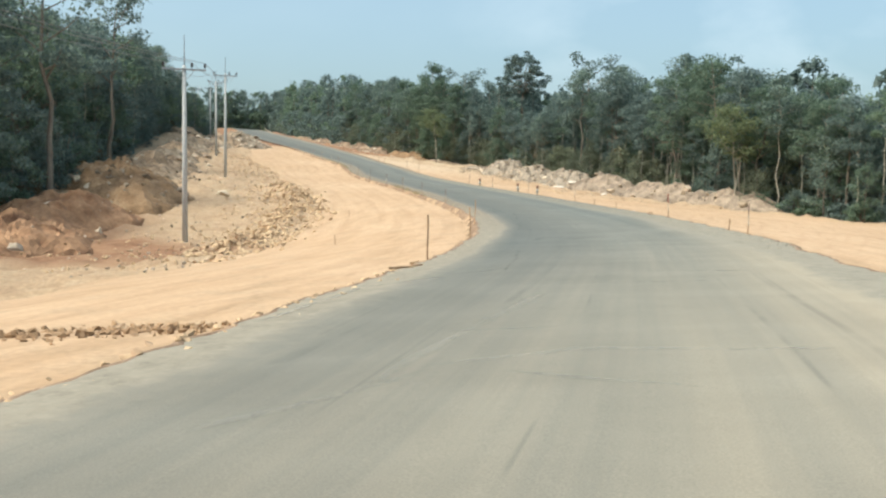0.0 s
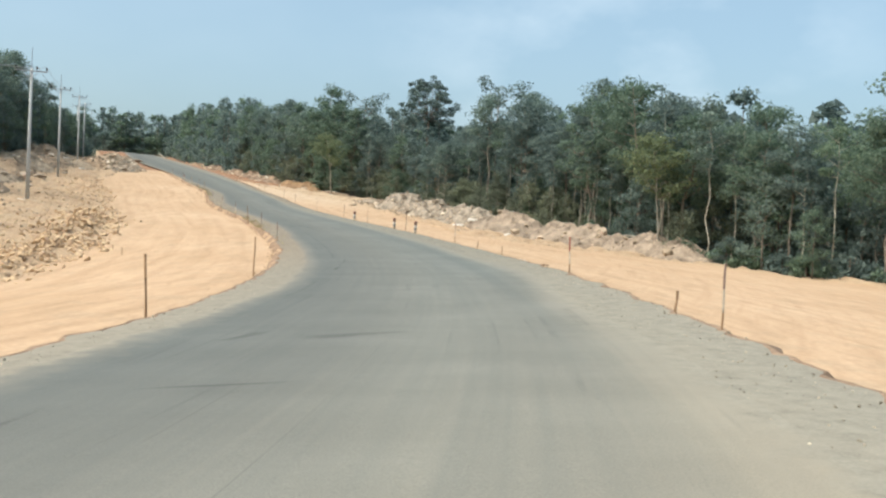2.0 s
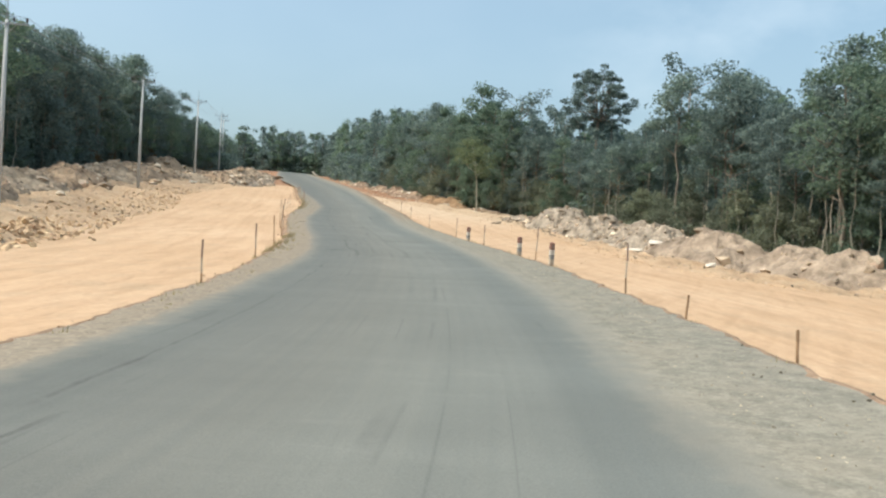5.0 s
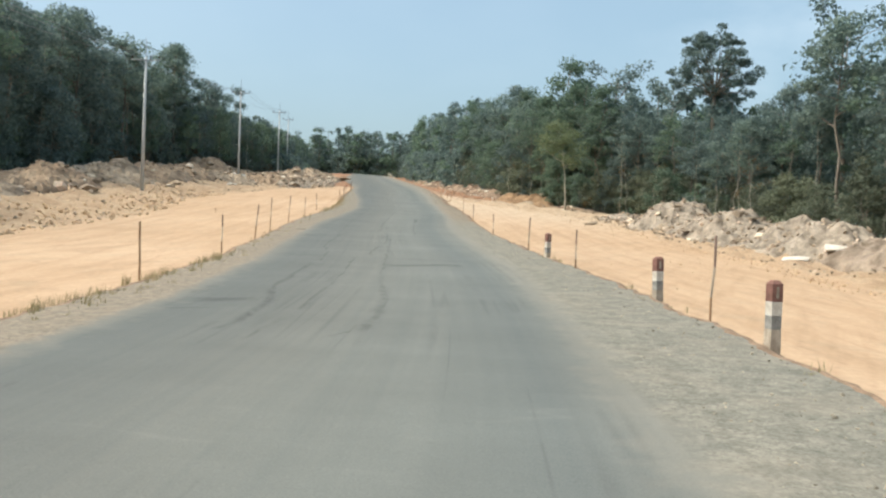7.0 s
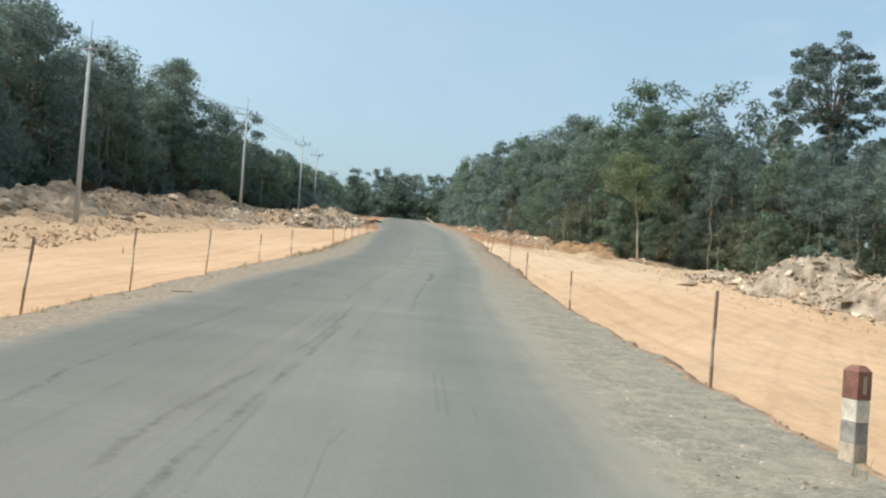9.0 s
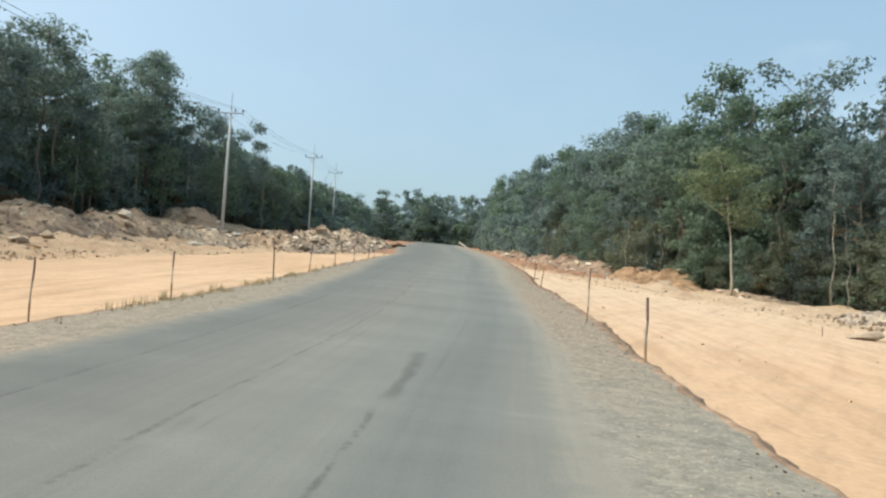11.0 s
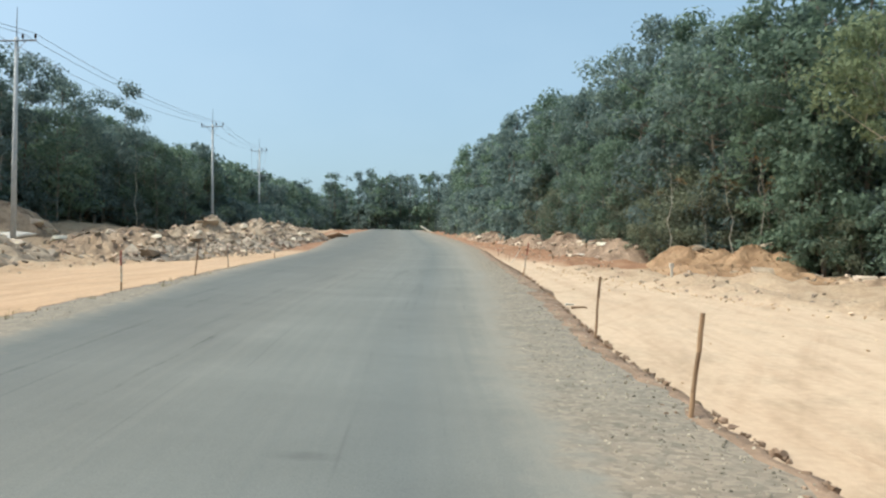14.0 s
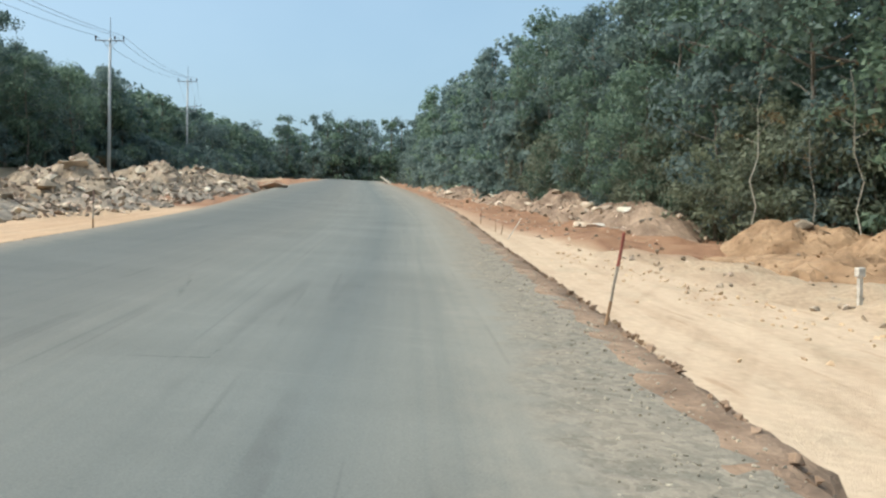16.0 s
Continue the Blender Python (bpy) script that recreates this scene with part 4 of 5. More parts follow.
def boulder(x, y, size, mat, label, rng, tilt=25, which=None, sink=0.3):
    i = rng.randrange(len(HULLS)) if which is None else which
    key = (i, mat.name)
    if key not in STONE_MESHES:
        me = HULLS[i].copy()
        me.materials.append(mat)
        STONE_MESHES[key] = me
    ob = new("boulder", STONE_MESHES[key])
    z = top_of(x, y) + size * (0.35 - sink)
    ob.matrix_basis = pose(x, y, z, rng.uniform(-tilt, tilt), rng.uniform(-tilt, tilt), rng.uniform(0, 360)) @ Matrix.Diagonal((size, size, size, 1))
    tagged(ob, label, "boulder", "boulders dumped beside the road")
    return ob


rng = random.Random(11)
for k in list(HEAPS):
    cx, cy, a, b, rot, h, seed = k
    count = 10 if seed in (14, 15, 16, 17, 18, 19, 20, 21, 22, 34, 35, 36, 37, 43, 44) else 6
    if seed in (41, 42, 48, 49, 1, 2):
        count = 2
    if seed in (34, 35, 36):
        count = 30
    for _ in range(count):
        r, w = math.sqrt(rng.random()) * 1.0, rng.uniform(0, 2 * math.pi)
        p, q = a * r * math.cos(w), b * r * math.sin(w)
        x, y = cx + p * math.cos(rot) - q * math.sin(rot), cy + p * math.sin(rot) + q * math.cos(rot)
        dark = rng.random() < (0.6 if cx > 0 else 0.35)
        if seed in (34, 35, 36):
            boulder(x, y, rng.uniform(0.3, 0.85), DARKROCK if dark else ROCK, "flat dark rock slab lying on a spoil heap" if dark else "flat buff rock slab lying on a spoil heap", rng, 30, rng.choice((2, 4, 6, 0)))
            continue
        boulder(x, y, rng.uniform(0.38, 0.95) ** 1.3, DARKROCK if dark else ROCK, "dark weathered rock lying on a spoil heap" if dark else "angular buff rock lying on a spoil heap", rng)


def stones(name, label, mat, spots):
    """Many small stones as one object; spots give x, y, size."""
    verts, faces = [], []
    r = random.Random(name)
    for x, y, s in spots:
        me = CHIPS[r.randrange(len(CHIPS))]
        m = pose(x, y, top_of(x, y) + s * 0.15, r.uniform(-40, 40), r.uniform(-40, 40), r.uniform(0, 360))
        o = len(verts)
        verts.extend(m @ (v.co * s) for v in me.vertices)
        faces.extend(tuple(i + o for i in f.vertices) for f in me.polygons)
    ob = mesh_object(name, verts, faces, mat)
    tagged(ob, label, "rubble", kind="stuff")


rng = random.Random(5)
spots_a, spots_b = [], []
for k in HEAPS:
    cx, cy, a, b, rot, h, seed = k
    for _ in range(0 if seed in (41, 42, 48, 1, 2, 13) else 60 if seed in (31, 32, 33, 49) else 560 if seed in (14, 15, 16, 17, 18, 19, 20, 21, 22, 34, 35, 36, 37) else 170):
        r, w = math.sqrt(rng.random()) * 1.25, rng.uniform(0, 2 * math.pi)
        p, q = a * r * math.cos(w), b * r * math.sin(w)
        x, y = cx + p * math.cos(rot) - q * math.sin(rot), cy + p * math.sin(rot) + q * math.cos(rot)
        if float(rough(x, y)) > 0.3:
            (spots_a if rng.random() < (0.45 if cx > 0 else 0.65) else spots_b).append((x, y, rng.uniform(0.18, 0.56) ** 2 * 1.1))
for _ in range(1800):
    y = rng.uniform(30, 205)
    x = float(sand_l(y)) - abs(rng.gauss(0, 1)) * 6
    (spots_a if rng.random() < 0.97 else spots_b).append((x, y, rng.uniform(0.04, 0.17)))
for _ in range(900):
    y = rng.uniform(95, 235)
    x = float(sand_r(y)) + abs(rng.gauss(0, 1)) * 3
    (spots_a if rng.random() < 0.6 else spots_b).append((x, y, rng.uniform(0.04, 0.16)))
stones("rubble", "loose buff stones strewn over the spoil", ROCK, spots_a)
stones("rubble", "loose dark stones strewn over the spoil", DARKROCK, spots_b)


# ---- power line ----
def power_pole(x, y, top, second=False, turn=15.0):
    base = min(ground(x, y), top_of(x, y)) - 0.3
    ob = new("power_pole")
    ob.matrix_basis = pose(x, y, base, 0, 0, turn)
    h = top - base
    v, f = tube([(0, 0, 0), (0, 0, h * 0.5), (0, 0, h + 0.25)], [0.17, 0.145, 0.11], 14)
    mesh_object("pole", v, f, CONCRETE, ob, "tapered grey concrete pole", True)
    for a in [0.0] + ([-4.0] if second else []):
        arm = part("crossarm", box_bm(-1.3, 1.3, -0.19, -0.11, h + a - 0.05, h + a + 0.05, 0.008), STEEL, ob, "grey steel crossarm")
        for s in (-1, 1):
            v, f = tube([(s * 0.13, -0.14, h + a - 0.62), (s * 0.62, -0.14, h + a - 0.03)], [0.022, 0.022], 6)
            mesh_object("brace", v, f, STEEL, arm)
        for ix in (-1.22, 0.45, 1.22):
            prof = [(0.0, 0.02), (0.10, 0.025), (0.11, 0.075), (0.16, 0.055), (0.18, 0.085), (0.24, 0.06), (0.26, 0.08), (0.33, 0.05), (0.36, 0.045)]
            v, f = tube([(ix, -0.15, h + a + 0.05 + z) for z, _ in prof], [r for _, r in prof], 10)
            mesh_object("insulator", v, f, PORCELAIN, arm, "dark brown porcelain insulator", True)
    v, f = tube([(0, 0.0, h + 0.2), (0, 0, h + 1.2), (0, 0, h + 2.1)], [0.04, 0.03, 0.02], 8)
    mesh_object("mast", v, f, STEEL, ob, "thin steel lightning mast")
    tagged(ob, "tall concrete power pole with a steel crossarm", "power pole", "power poles along the road")
    return [Vector(ob.matrix_basis @ Vector((ix, -0.15, h + 0.42))) for ix in (-1.22, 0.45, 1.22)]


POLES = [(-21.0, 9.0, 8.6), (-15.6, 53.5, 9.03), (-24.56, 97.3, 14.55), (-37.46, 140.7, 19.3), (-49.2, 183.3, 24.2), (-62.4, 226.4, 28.4), (-76.2, 262.4, 32.55), (-97.5, 300.5, 36.4)]
heads = [power_pole(x, y, t, second=i == 6, turn=16.0) for i, (x, y, t) in enumerate(POLES)]
for a, b in zip(heads, heads[1:]):
    for w in range(3):
        pts = []
        for i in range(13):
            f = i / 12
            p = a[w].lerp(b[w], f)
            p.z -= 0.75 * 4 * f * (1 - f)
            pts.append(p)
        v, f = tube(pts, [0.016] * 13, 5)
        cable = mesh_object("power_cable", v, f, WIRE, None, "", True)
        tagged(cable, "thin grey power cable sagging from pole to pole", "cable", "power cables")


# ---- marker posts ----
def marker_post(x, y, turn, lean):
    ob = new("marker_post")
    ob.matrix_basis = pose(x, y, float(lie(x, y)[0]) - 0.10, lean, 0, turn)
    w = 0.083
    part("foot", box_bm(-w - 0.003, w + 0.003, -w - 0.003, w + 0.003, -0.45, 0.24, 0.008), STAKEWHITE, ob, "dirty whitewashed concrete foot")
    part("grey_band", box_bm(-w, w, -w, w, 0.24, 0.43, 0.008), POSTGREY, ob, "bare grey concrete band")
    part("white_band", box_bm(-w - 0.002, w + 0.002, -w - 0.002, w + 0.002, 0.43, 0.63, 0.008), WHITEPAINT, ob, "dirty white painted band")
    bm = box_bm(-w, w, -w, w, 0.63, 0.88, 0.0)
    got = [f for f in bm.faces if f.normal.z > 0.5][0]
    bmesh.ops.inset_individual(bm, faces=[got], thickness=0.055)
    for v in got.verts:
        v.co.z += 0.05
    cap = part("cap", bm, CAPRED, ob, "dull red cap with a chamfered top")
    part("reflector", box_bm(-0.022, 0.022, -w - 0.007, -w - 0.001, 0.68, 0.84, 0.002), STAKEWHITE, cap, "pale upright reflector plate")
    tagged(ob, "short square concrete marker post with red cap and white band", "marker post", "marker posts on the road edge")


for x, y, turn, lean in ((4.45, 100.3, 38, 2), (7.95, 88.6, 30, -2), (9.4, 83.3, 24, 1)):
    marker_post(x, y, turn, lean)


# ---- survey stakes ----
def stake(x, y, h, lean_x, lean_y, mix, rng):
    ob = new("survey_stake")
    e_l, e_r = float(edge_l(y)), float(edge_r(y))
    near = e_l - 0.75 < x < e_r + 0.75
    g = float(lie(x, y)[0]) - 0.10 if near else ground(x, y)
    ob.matrix_basis = pose(x, y, g - 0.02, lean_y, lean_x, 0)
    r = rng.uniform(0.020, 0.028)
    cut = h * rng.uniform(0.62, 0.7)
    low = h * rng.uniform(0.28, 0.36)
    jog = [rng.uniform(-0.018, 0.018) for _ in range(4)]
    pts = [(0, 0, -0.5 if near else -0.1), (jog[0], jog[1], low), (jog[2], jog[3], cut), (jog[2] * 0.5, jog[3] * 0.5, h)]
    for name, p, q, ra, rb, mat, label in (("lower_shaft", 0, 1, r, r, STAKE, ""), ("middle_shaft", 1, 2, r * 0.95, r * 0.9, STAKEWHITE if mix != 2 else STAKE, "whitewashed length" if mix != 2 else ""),
                                           ("top_shaft", 2, 3, r * 1.05, r * 1.0, REDPAINT if mix == 1 else (STAKE if mix == 2 else DULLRED), "red painted tip" if mix != 2 else "")):
        v, f = tube([pts[p], tuple((a + b) / 2 + rng.uniform(-0.006, 0.006) for a, b in zip(pts[p], pts[q])), pts[q]], [ra, (ra + rb) / 2 * rng.uniform(0.9, 1.1), rb], 7)
        mesh_object(name, v, f, mat, ob, label)
    tagged(ob, "thin wooden survey stake with worn red and white paint" if mix != 2 else "thin bare wooden survey stake", "survey stake", "survey stakes on the road edges")


rng = random.Random(3)
STAKES_L = [(0.1, 24.85, 1.35, 2), (1.6, 36.0, 1.3, 2), (2.15, 47.2, 1.4, 2), (2.1, 55.4, 0.2, 2), (0.55, 69.2, 1.2, 0), (-1.7, 79.5, 1.32, 0), (-3.9, 88.4, 1.38, 2), (-6.2, 96.8, 1.3, 0),
            (-8.9, 105.0, 1.45, 0), (-10.9, 110.9, 1.58, 0), (-12.7, 117.4, 1.5, 0), (-14.75, 124.9, 1.35, 0), (-16.6, 131.7, 1.3, 0), (-16.8, 137.5, 1.25, 2), (-18.98, 144.2, 1.3, 0), (-21.75, 152.35, 1.2, 2),
            (-24.65, 161.1, 1.15, 1), (-26.35, 167.1, 1.2, 2), (-27.9, 171.8, 1.0, 0), (-31.5, 182.5, 1.2, 0)]
STAKES_R = [(12.0, 33.2, 1.25, 0), (12.3, 36.2, 0.55, 2), (13.1, 48.9, 1.4, 1), (12.55, 60.8, 0.5, 2), (12.15, 67.3, 0.42, 2), (11.25, 71.3, 1.38, 0), (8.75, 85.6, 1.5, 0), (5.75, 96.1, 1.25, 0), (3.35, 103.8, 1.4, 0),
            (-0.05, 115.6, 1.2, 0), (-3.6, 128.2, 1.3, 0), (-5.75, 134.9, 1.58, 0), (-10.51, 151.4, 1.15, 2), (-12.05, 156.9, 1.15, 2), (-16.31, 172.5, 1.35, 1), (-24.6, 205.5, 0.6, 1)]
for side, rows in ((-1, STAKES_L), (1, STAKES_R)):
    for x, y, h, mix in rows:
        lean = {105.0: 4.5, 110.9: 3.0, 117.4: 3.0, 137.5: -3.5, 144.2: 5.0, 152.35: 2.0, 161.1: -1.0, 167.1: 8.0, 151.4: 7.5, 156.9: 6.5, 172.5: 10.5, 48.9: -1.0, 103.8: 1.5}.get(y, rng.uniform(-2.5, 2.5))
        stake(x, y, h, lean, rng.uniform(-2, 2), mix, rng)


# ---- trees ----
def cards(centres, out, size, r):
    """Leaf sprays as small three-cornered blades round centres; out: the way each faces."""
    n = len(centres)
    nrm = out + r.normal(0, 0.55, (n, 3))
    nrm[:, 2] += 0.35
    nrm /= np.linalg.norm(nrm, axis=1)[:, None] + 1e-6
    a = np.cross(nrm, r.normal(0, 1, (n, 3)))
    a /= np.linalg.norm(a, axis=1)[:, None] + 1e-6
    b = np.cross(nrm, a)
    s = 0.55 * size * r.uniform(0.6, 1.35, n)[:, None]
    v = np.stack([centres + a * s, centres - a * s * 0.7 + b * s * 0.62, centres - a * s * 0.7 - b * s * 0.62], 1).reshape(-1, 3)
    f = np.arange(3 * n).reshape(n, 3)
    return v, f


def make_tree(kind, seed, height, crown_from, spread, clumps, per, leaf, bark, size=0.42, thick=0.16, label="", clump=1.3, open_top=False, category="tree"):
    """A tree at the origin: a tapered, bent trunk with limbs, and a crown of leaf clumps with gaps."""
    r = np.random.default_rng(seed)
    ob = new(kind)
    bend = r.normal(0, 0.03 * height, 2)
    stem = []
    steps = 7
    for i in range(steps + 1):
        t = i / steps
        wob = r.normal(0, 0.012 * height, 2) * (0 < i < steps)
        stem.append((bend[0] * t * t + wob[0], bend[1] * t * t + wob[1], height * 0.93 * t - 0.3 * (i == 0)))
    pieces = [tube(stem, [thick * (1.25 if i == 0 else 1) * (1 - 0.82 * i / steps) for i in range(steps + 1)], 7)]
    mids = []
    limbs = max(5, int(clumps * 0.45))
    for i in range(limbs):
        t = crown_from + (0.97 - crown_from) * ((i + r.uniform(0, 1)) / limbs)
        k = min(int(t * steps), steps - 1)
        base = np.array(stem[k]) + (np.array(stem[k + 1]) - np.array(stem[k])) * (t * steps - k)
        az = i * 2.4 + r.uniform(-0.5, 0.5)
        rel = (t - crown_from) / (1 - crown_from)
        reach = spread * (np.sin(np.pi * (0.22 + 0.72 * rel)) if not open_top else (0.55 + 0.6 * rel * (1.25 - rel))) * r.uniform(0.65, 1.1)
        up = reach * (r.uniform(0.25, 0.7) if not open_top else r.uniform(0.5, 0.9))
        tip = base + np.array([np.cos(az) * reach, np.sin(az) * reach, up])
        half = base * 0.45 + tip * 0.55 + np.array([0, 0, -0.06 * reach]) + r.normal(0, 0.05 * reach, 3)
        rad = thick * 0.42 * (1 - 0.6 * rel)
        pieces.append(tube([tuple(base), tuple(half), tuple(tip)], [rad, rad * 0.6, rad * 0.2], 5, False))
        mids.append(tip)
        if r.random() < 0.75:
            mids.append(half + r.normal(0, 0.3, 3) + np.array([0, 0, 0.5]))
        if r.random() < 0.5:
            side = tip * 0.7 + base * 0.3 + np.array([-np.sin(az), np.cos(az), 0.3]) * reach * r.choice([-0.45, 0.45])
            pieces.append(tube([tuple(half), tuple(side)], [rad * 0.5, rad * 0.18], 4, False))
            mids.append(side)
    mids.append(np.array(stem[-1]) + [0, 0, 0.3])
    mids = np.array(mids)
    if len(mids) > clumps:
        mids = mids[r.permutation(len(mids))[:clumps]]
    v, f = joined(pieces)
    mesh_object("trunk", v, f, bark, ob, "", True)
    if per:
        cs, outs = [], []
        for m in mids:
            rad = clump * r.uniform(0.65, 1.25)
            n = int(1.7 * per * r.uniform(0.7, 1.3))
            d = r.normal(0, 1, (n, 3))
            d /= np.linalg.norm(d, axis=1)[:, None]
            rr = rad * r.uniform(0.25, 1.0, n)[:, None] ** 0.6
            q = d * rr * np.array([1.0, 1.0, 0.62])
            cs.append(m + q)
            outs.append(d)
        v, f = cards(np.concatenate(cs), np.concatenate(outs), size, r)
        fast_mesh("crown", v, f, leaf, ob)
    tagged(ob, label, category)
    return ob


# crowns of LEAF carry haze in their colour
DARK, MIDG = "dark green forest tree with a thin trunk, leaves paled as haze", "mid-green forest tree with an uneven crown"
KINDS = {
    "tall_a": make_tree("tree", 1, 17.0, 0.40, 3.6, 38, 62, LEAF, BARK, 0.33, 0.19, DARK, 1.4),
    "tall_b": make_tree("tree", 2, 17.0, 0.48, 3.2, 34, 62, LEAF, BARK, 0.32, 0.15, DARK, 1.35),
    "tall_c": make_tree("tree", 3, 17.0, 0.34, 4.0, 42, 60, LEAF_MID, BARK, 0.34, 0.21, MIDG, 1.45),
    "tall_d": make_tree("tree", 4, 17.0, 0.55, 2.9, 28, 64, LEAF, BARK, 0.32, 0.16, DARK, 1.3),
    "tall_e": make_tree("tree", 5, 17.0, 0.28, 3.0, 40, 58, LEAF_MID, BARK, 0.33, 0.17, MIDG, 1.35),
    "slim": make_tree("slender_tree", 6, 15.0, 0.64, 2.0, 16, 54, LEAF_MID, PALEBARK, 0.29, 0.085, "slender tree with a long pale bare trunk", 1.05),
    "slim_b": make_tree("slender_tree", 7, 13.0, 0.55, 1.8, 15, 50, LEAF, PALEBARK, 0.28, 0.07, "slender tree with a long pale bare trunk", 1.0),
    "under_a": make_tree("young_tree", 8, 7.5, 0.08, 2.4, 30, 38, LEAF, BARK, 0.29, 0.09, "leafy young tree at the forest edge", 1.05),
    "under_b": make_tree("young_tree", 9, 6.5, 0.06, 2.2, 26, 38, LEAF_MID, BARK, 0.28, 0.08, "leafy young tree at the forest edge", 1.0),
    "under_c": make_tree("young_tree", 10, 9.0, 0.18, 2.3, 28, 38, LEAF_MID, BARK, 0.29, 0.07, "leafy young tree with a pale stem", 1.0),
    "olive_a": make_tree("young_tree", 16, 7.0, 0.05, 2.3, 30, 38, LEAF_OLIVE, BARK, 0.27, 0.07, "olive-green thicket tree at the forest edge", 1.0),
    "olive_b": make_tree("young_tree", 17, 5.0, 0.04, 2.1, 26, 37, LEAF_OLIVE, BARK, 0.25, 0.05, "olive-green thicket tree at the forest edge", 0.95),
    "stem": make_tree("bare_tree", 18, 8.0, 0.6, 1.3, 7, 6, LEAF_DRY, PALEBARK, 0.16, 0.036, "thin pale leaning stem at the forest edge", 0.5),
    "shrub": make_tree("shrub", 11, 2.6, 0.06, 1.6, 16, 40, LEAF, BARK, 0.18, 0.05, "low dark green shrub below the trees, leaves paled as haze", 0.65, category="shrub"),
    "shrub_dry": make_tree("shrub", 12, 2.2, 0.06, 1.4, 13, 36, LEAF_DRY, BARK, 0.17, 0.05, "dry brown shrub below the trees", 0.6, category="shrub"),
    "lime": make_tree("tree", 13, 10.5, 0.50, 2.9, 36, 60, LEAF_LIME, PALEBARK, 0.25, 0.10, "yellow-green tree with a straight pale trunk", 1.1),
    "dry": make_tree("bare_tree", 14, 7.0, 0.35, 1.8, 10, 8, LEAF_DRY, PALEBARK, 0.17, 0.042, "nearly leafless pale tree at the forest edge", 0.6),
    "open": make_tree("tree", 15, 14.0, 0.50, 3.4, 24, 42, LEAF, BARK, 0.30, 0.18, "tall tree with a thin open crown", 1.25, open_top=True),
}


def dome_tree(seed, height, deep, radius, leaf, bark, label):
    """A tall tree with a clear trunk that forks into a wide dome of separate leaf clouds."""
    r = np.random.default_rng(seed)
    ob = new("emergent_tree")
    fork = np.array([0.5, 0.2, height - deep * 0.78])
    pieces = [tube([(0, 0, -0.3), (0.1, 0, height * 0.3), (0.3, 0.15, height * 0.5), tuple(fork)], [0.38, 0.31, 0.27, 0.22], 10)]
    mids = []
    for i in range(44):
        up = (i + 0.5) / 44
        az = i * 2.4
        rel = np.sqrt(max(0.0, 1 - (up * 1.02 - 0.12) ** 2 * 1.05)) * (0.72 if up < 0.12 else 1.0)
        tip = np.array([fork[0] + np.cos(az) * radius * rel * r.uniform(0.62, 1.0), fork[1] + np.sin(az) * radius * rel * r.uniform(0.62, 1.0), height - deep + deep * (0.14 + 0.78 * up)])
        knee = fork * 0.5 + tip * 0.5 + np.array([0, 0, 0.10 * radius]) + r.normal(0, 0.2, 3)
        pieces.append(tube([tuple(fork + r.normal(0, 0.08, 3)), tuple(knee), tuple(tip)], [0.10, 0.065, 0.025], 5, False))
        mids.append(tip)
        mids.append(tip + r.normal(0, 0.9, 3) * np.array([1, 1, 0.5]))
        if up > 0.2:
            mids.append(knee * 0.35 + tip * 0.65 + r.normal(0, 0.7, 3) + np.array([0, 0, 0.7]))
    v, f = joined(pieces)
    mesh_object("trunk", v, f, bark, ob, "", True)
    cs, outs = [], []
    for m in mids:
        n = int(95 * r.uniform(0.7, 1.3))
        d = r.normal(0, 1, (n, 3))
        d /= np.linalg.norm(d, axis=1)[:, None]
        cs.append(m + d * r.uniform(0.2, 1.0, n)[:, None] ** 0.6 * r.uniform(0.6, 1.15) * np.array([1.0, 1.0, 0.6]))
        outs.append(d)
    v, f = cards(np.concatenate(cs), np.concatenate(outs), 0.32, r)
    fast_mesh("crown", v, f, leaf, ob)
    tagged(ob, label, "tree")
    return ob


EMERGENT = dome_tree(21, 25.0, 11.0, 5.3, LEAF, BARK, "very tall forest tree with a wide domed crown")
EMERGENT.matrix_basis = pose(16.3, 182.2, ground(16.3, 182.2), 0, 0, 40)
FIRST = {}


def plant(key, x, y, scale, turn, stretch=1.0):
    m = pose(x, y, ground(x, y) - 0.05, 0, 0, turn) @ Matrix.Diagonal((scale, scale, scale * stretch, 1))
    if key not in FIRST:
        FIRST[key] = m
        return
    copy_thing(KINDS[key], m)


TALLS = ["tall_a", "tall_b", "tall_c", "tall_d", "tall_e", "tall_a", "tall_d"]
UNDERS = ["under_a", "under_b", "under_c", "under_a"]
high_l = curve([(-60, 18), (60, 18), (120, 19), (150, 19.5), (175, 18.5), (190, 17.0), (199, 15.0), (207, 13.0), (220, 12), (250, 10.5), (290, 9.5), (340, 12), (400, 15)])
high_r = curve([(-60, 14), (60, 14.5), (84, 15.5), (91, 14.2), (95, 15.0), (99, 17.2), (112, 18.5), (125, 19.8), (131, 18.8), (138, 18.8), (145, 19.8), (150, 18.5), (156, 15.0), (165, 13.0), (175, 13.8), (184, 15.5), (193, 17.0), (203, 18.5), (215, 19), (225, 19.2), (260, 19.6), (300, 20), (340, 19), (400, 18)])


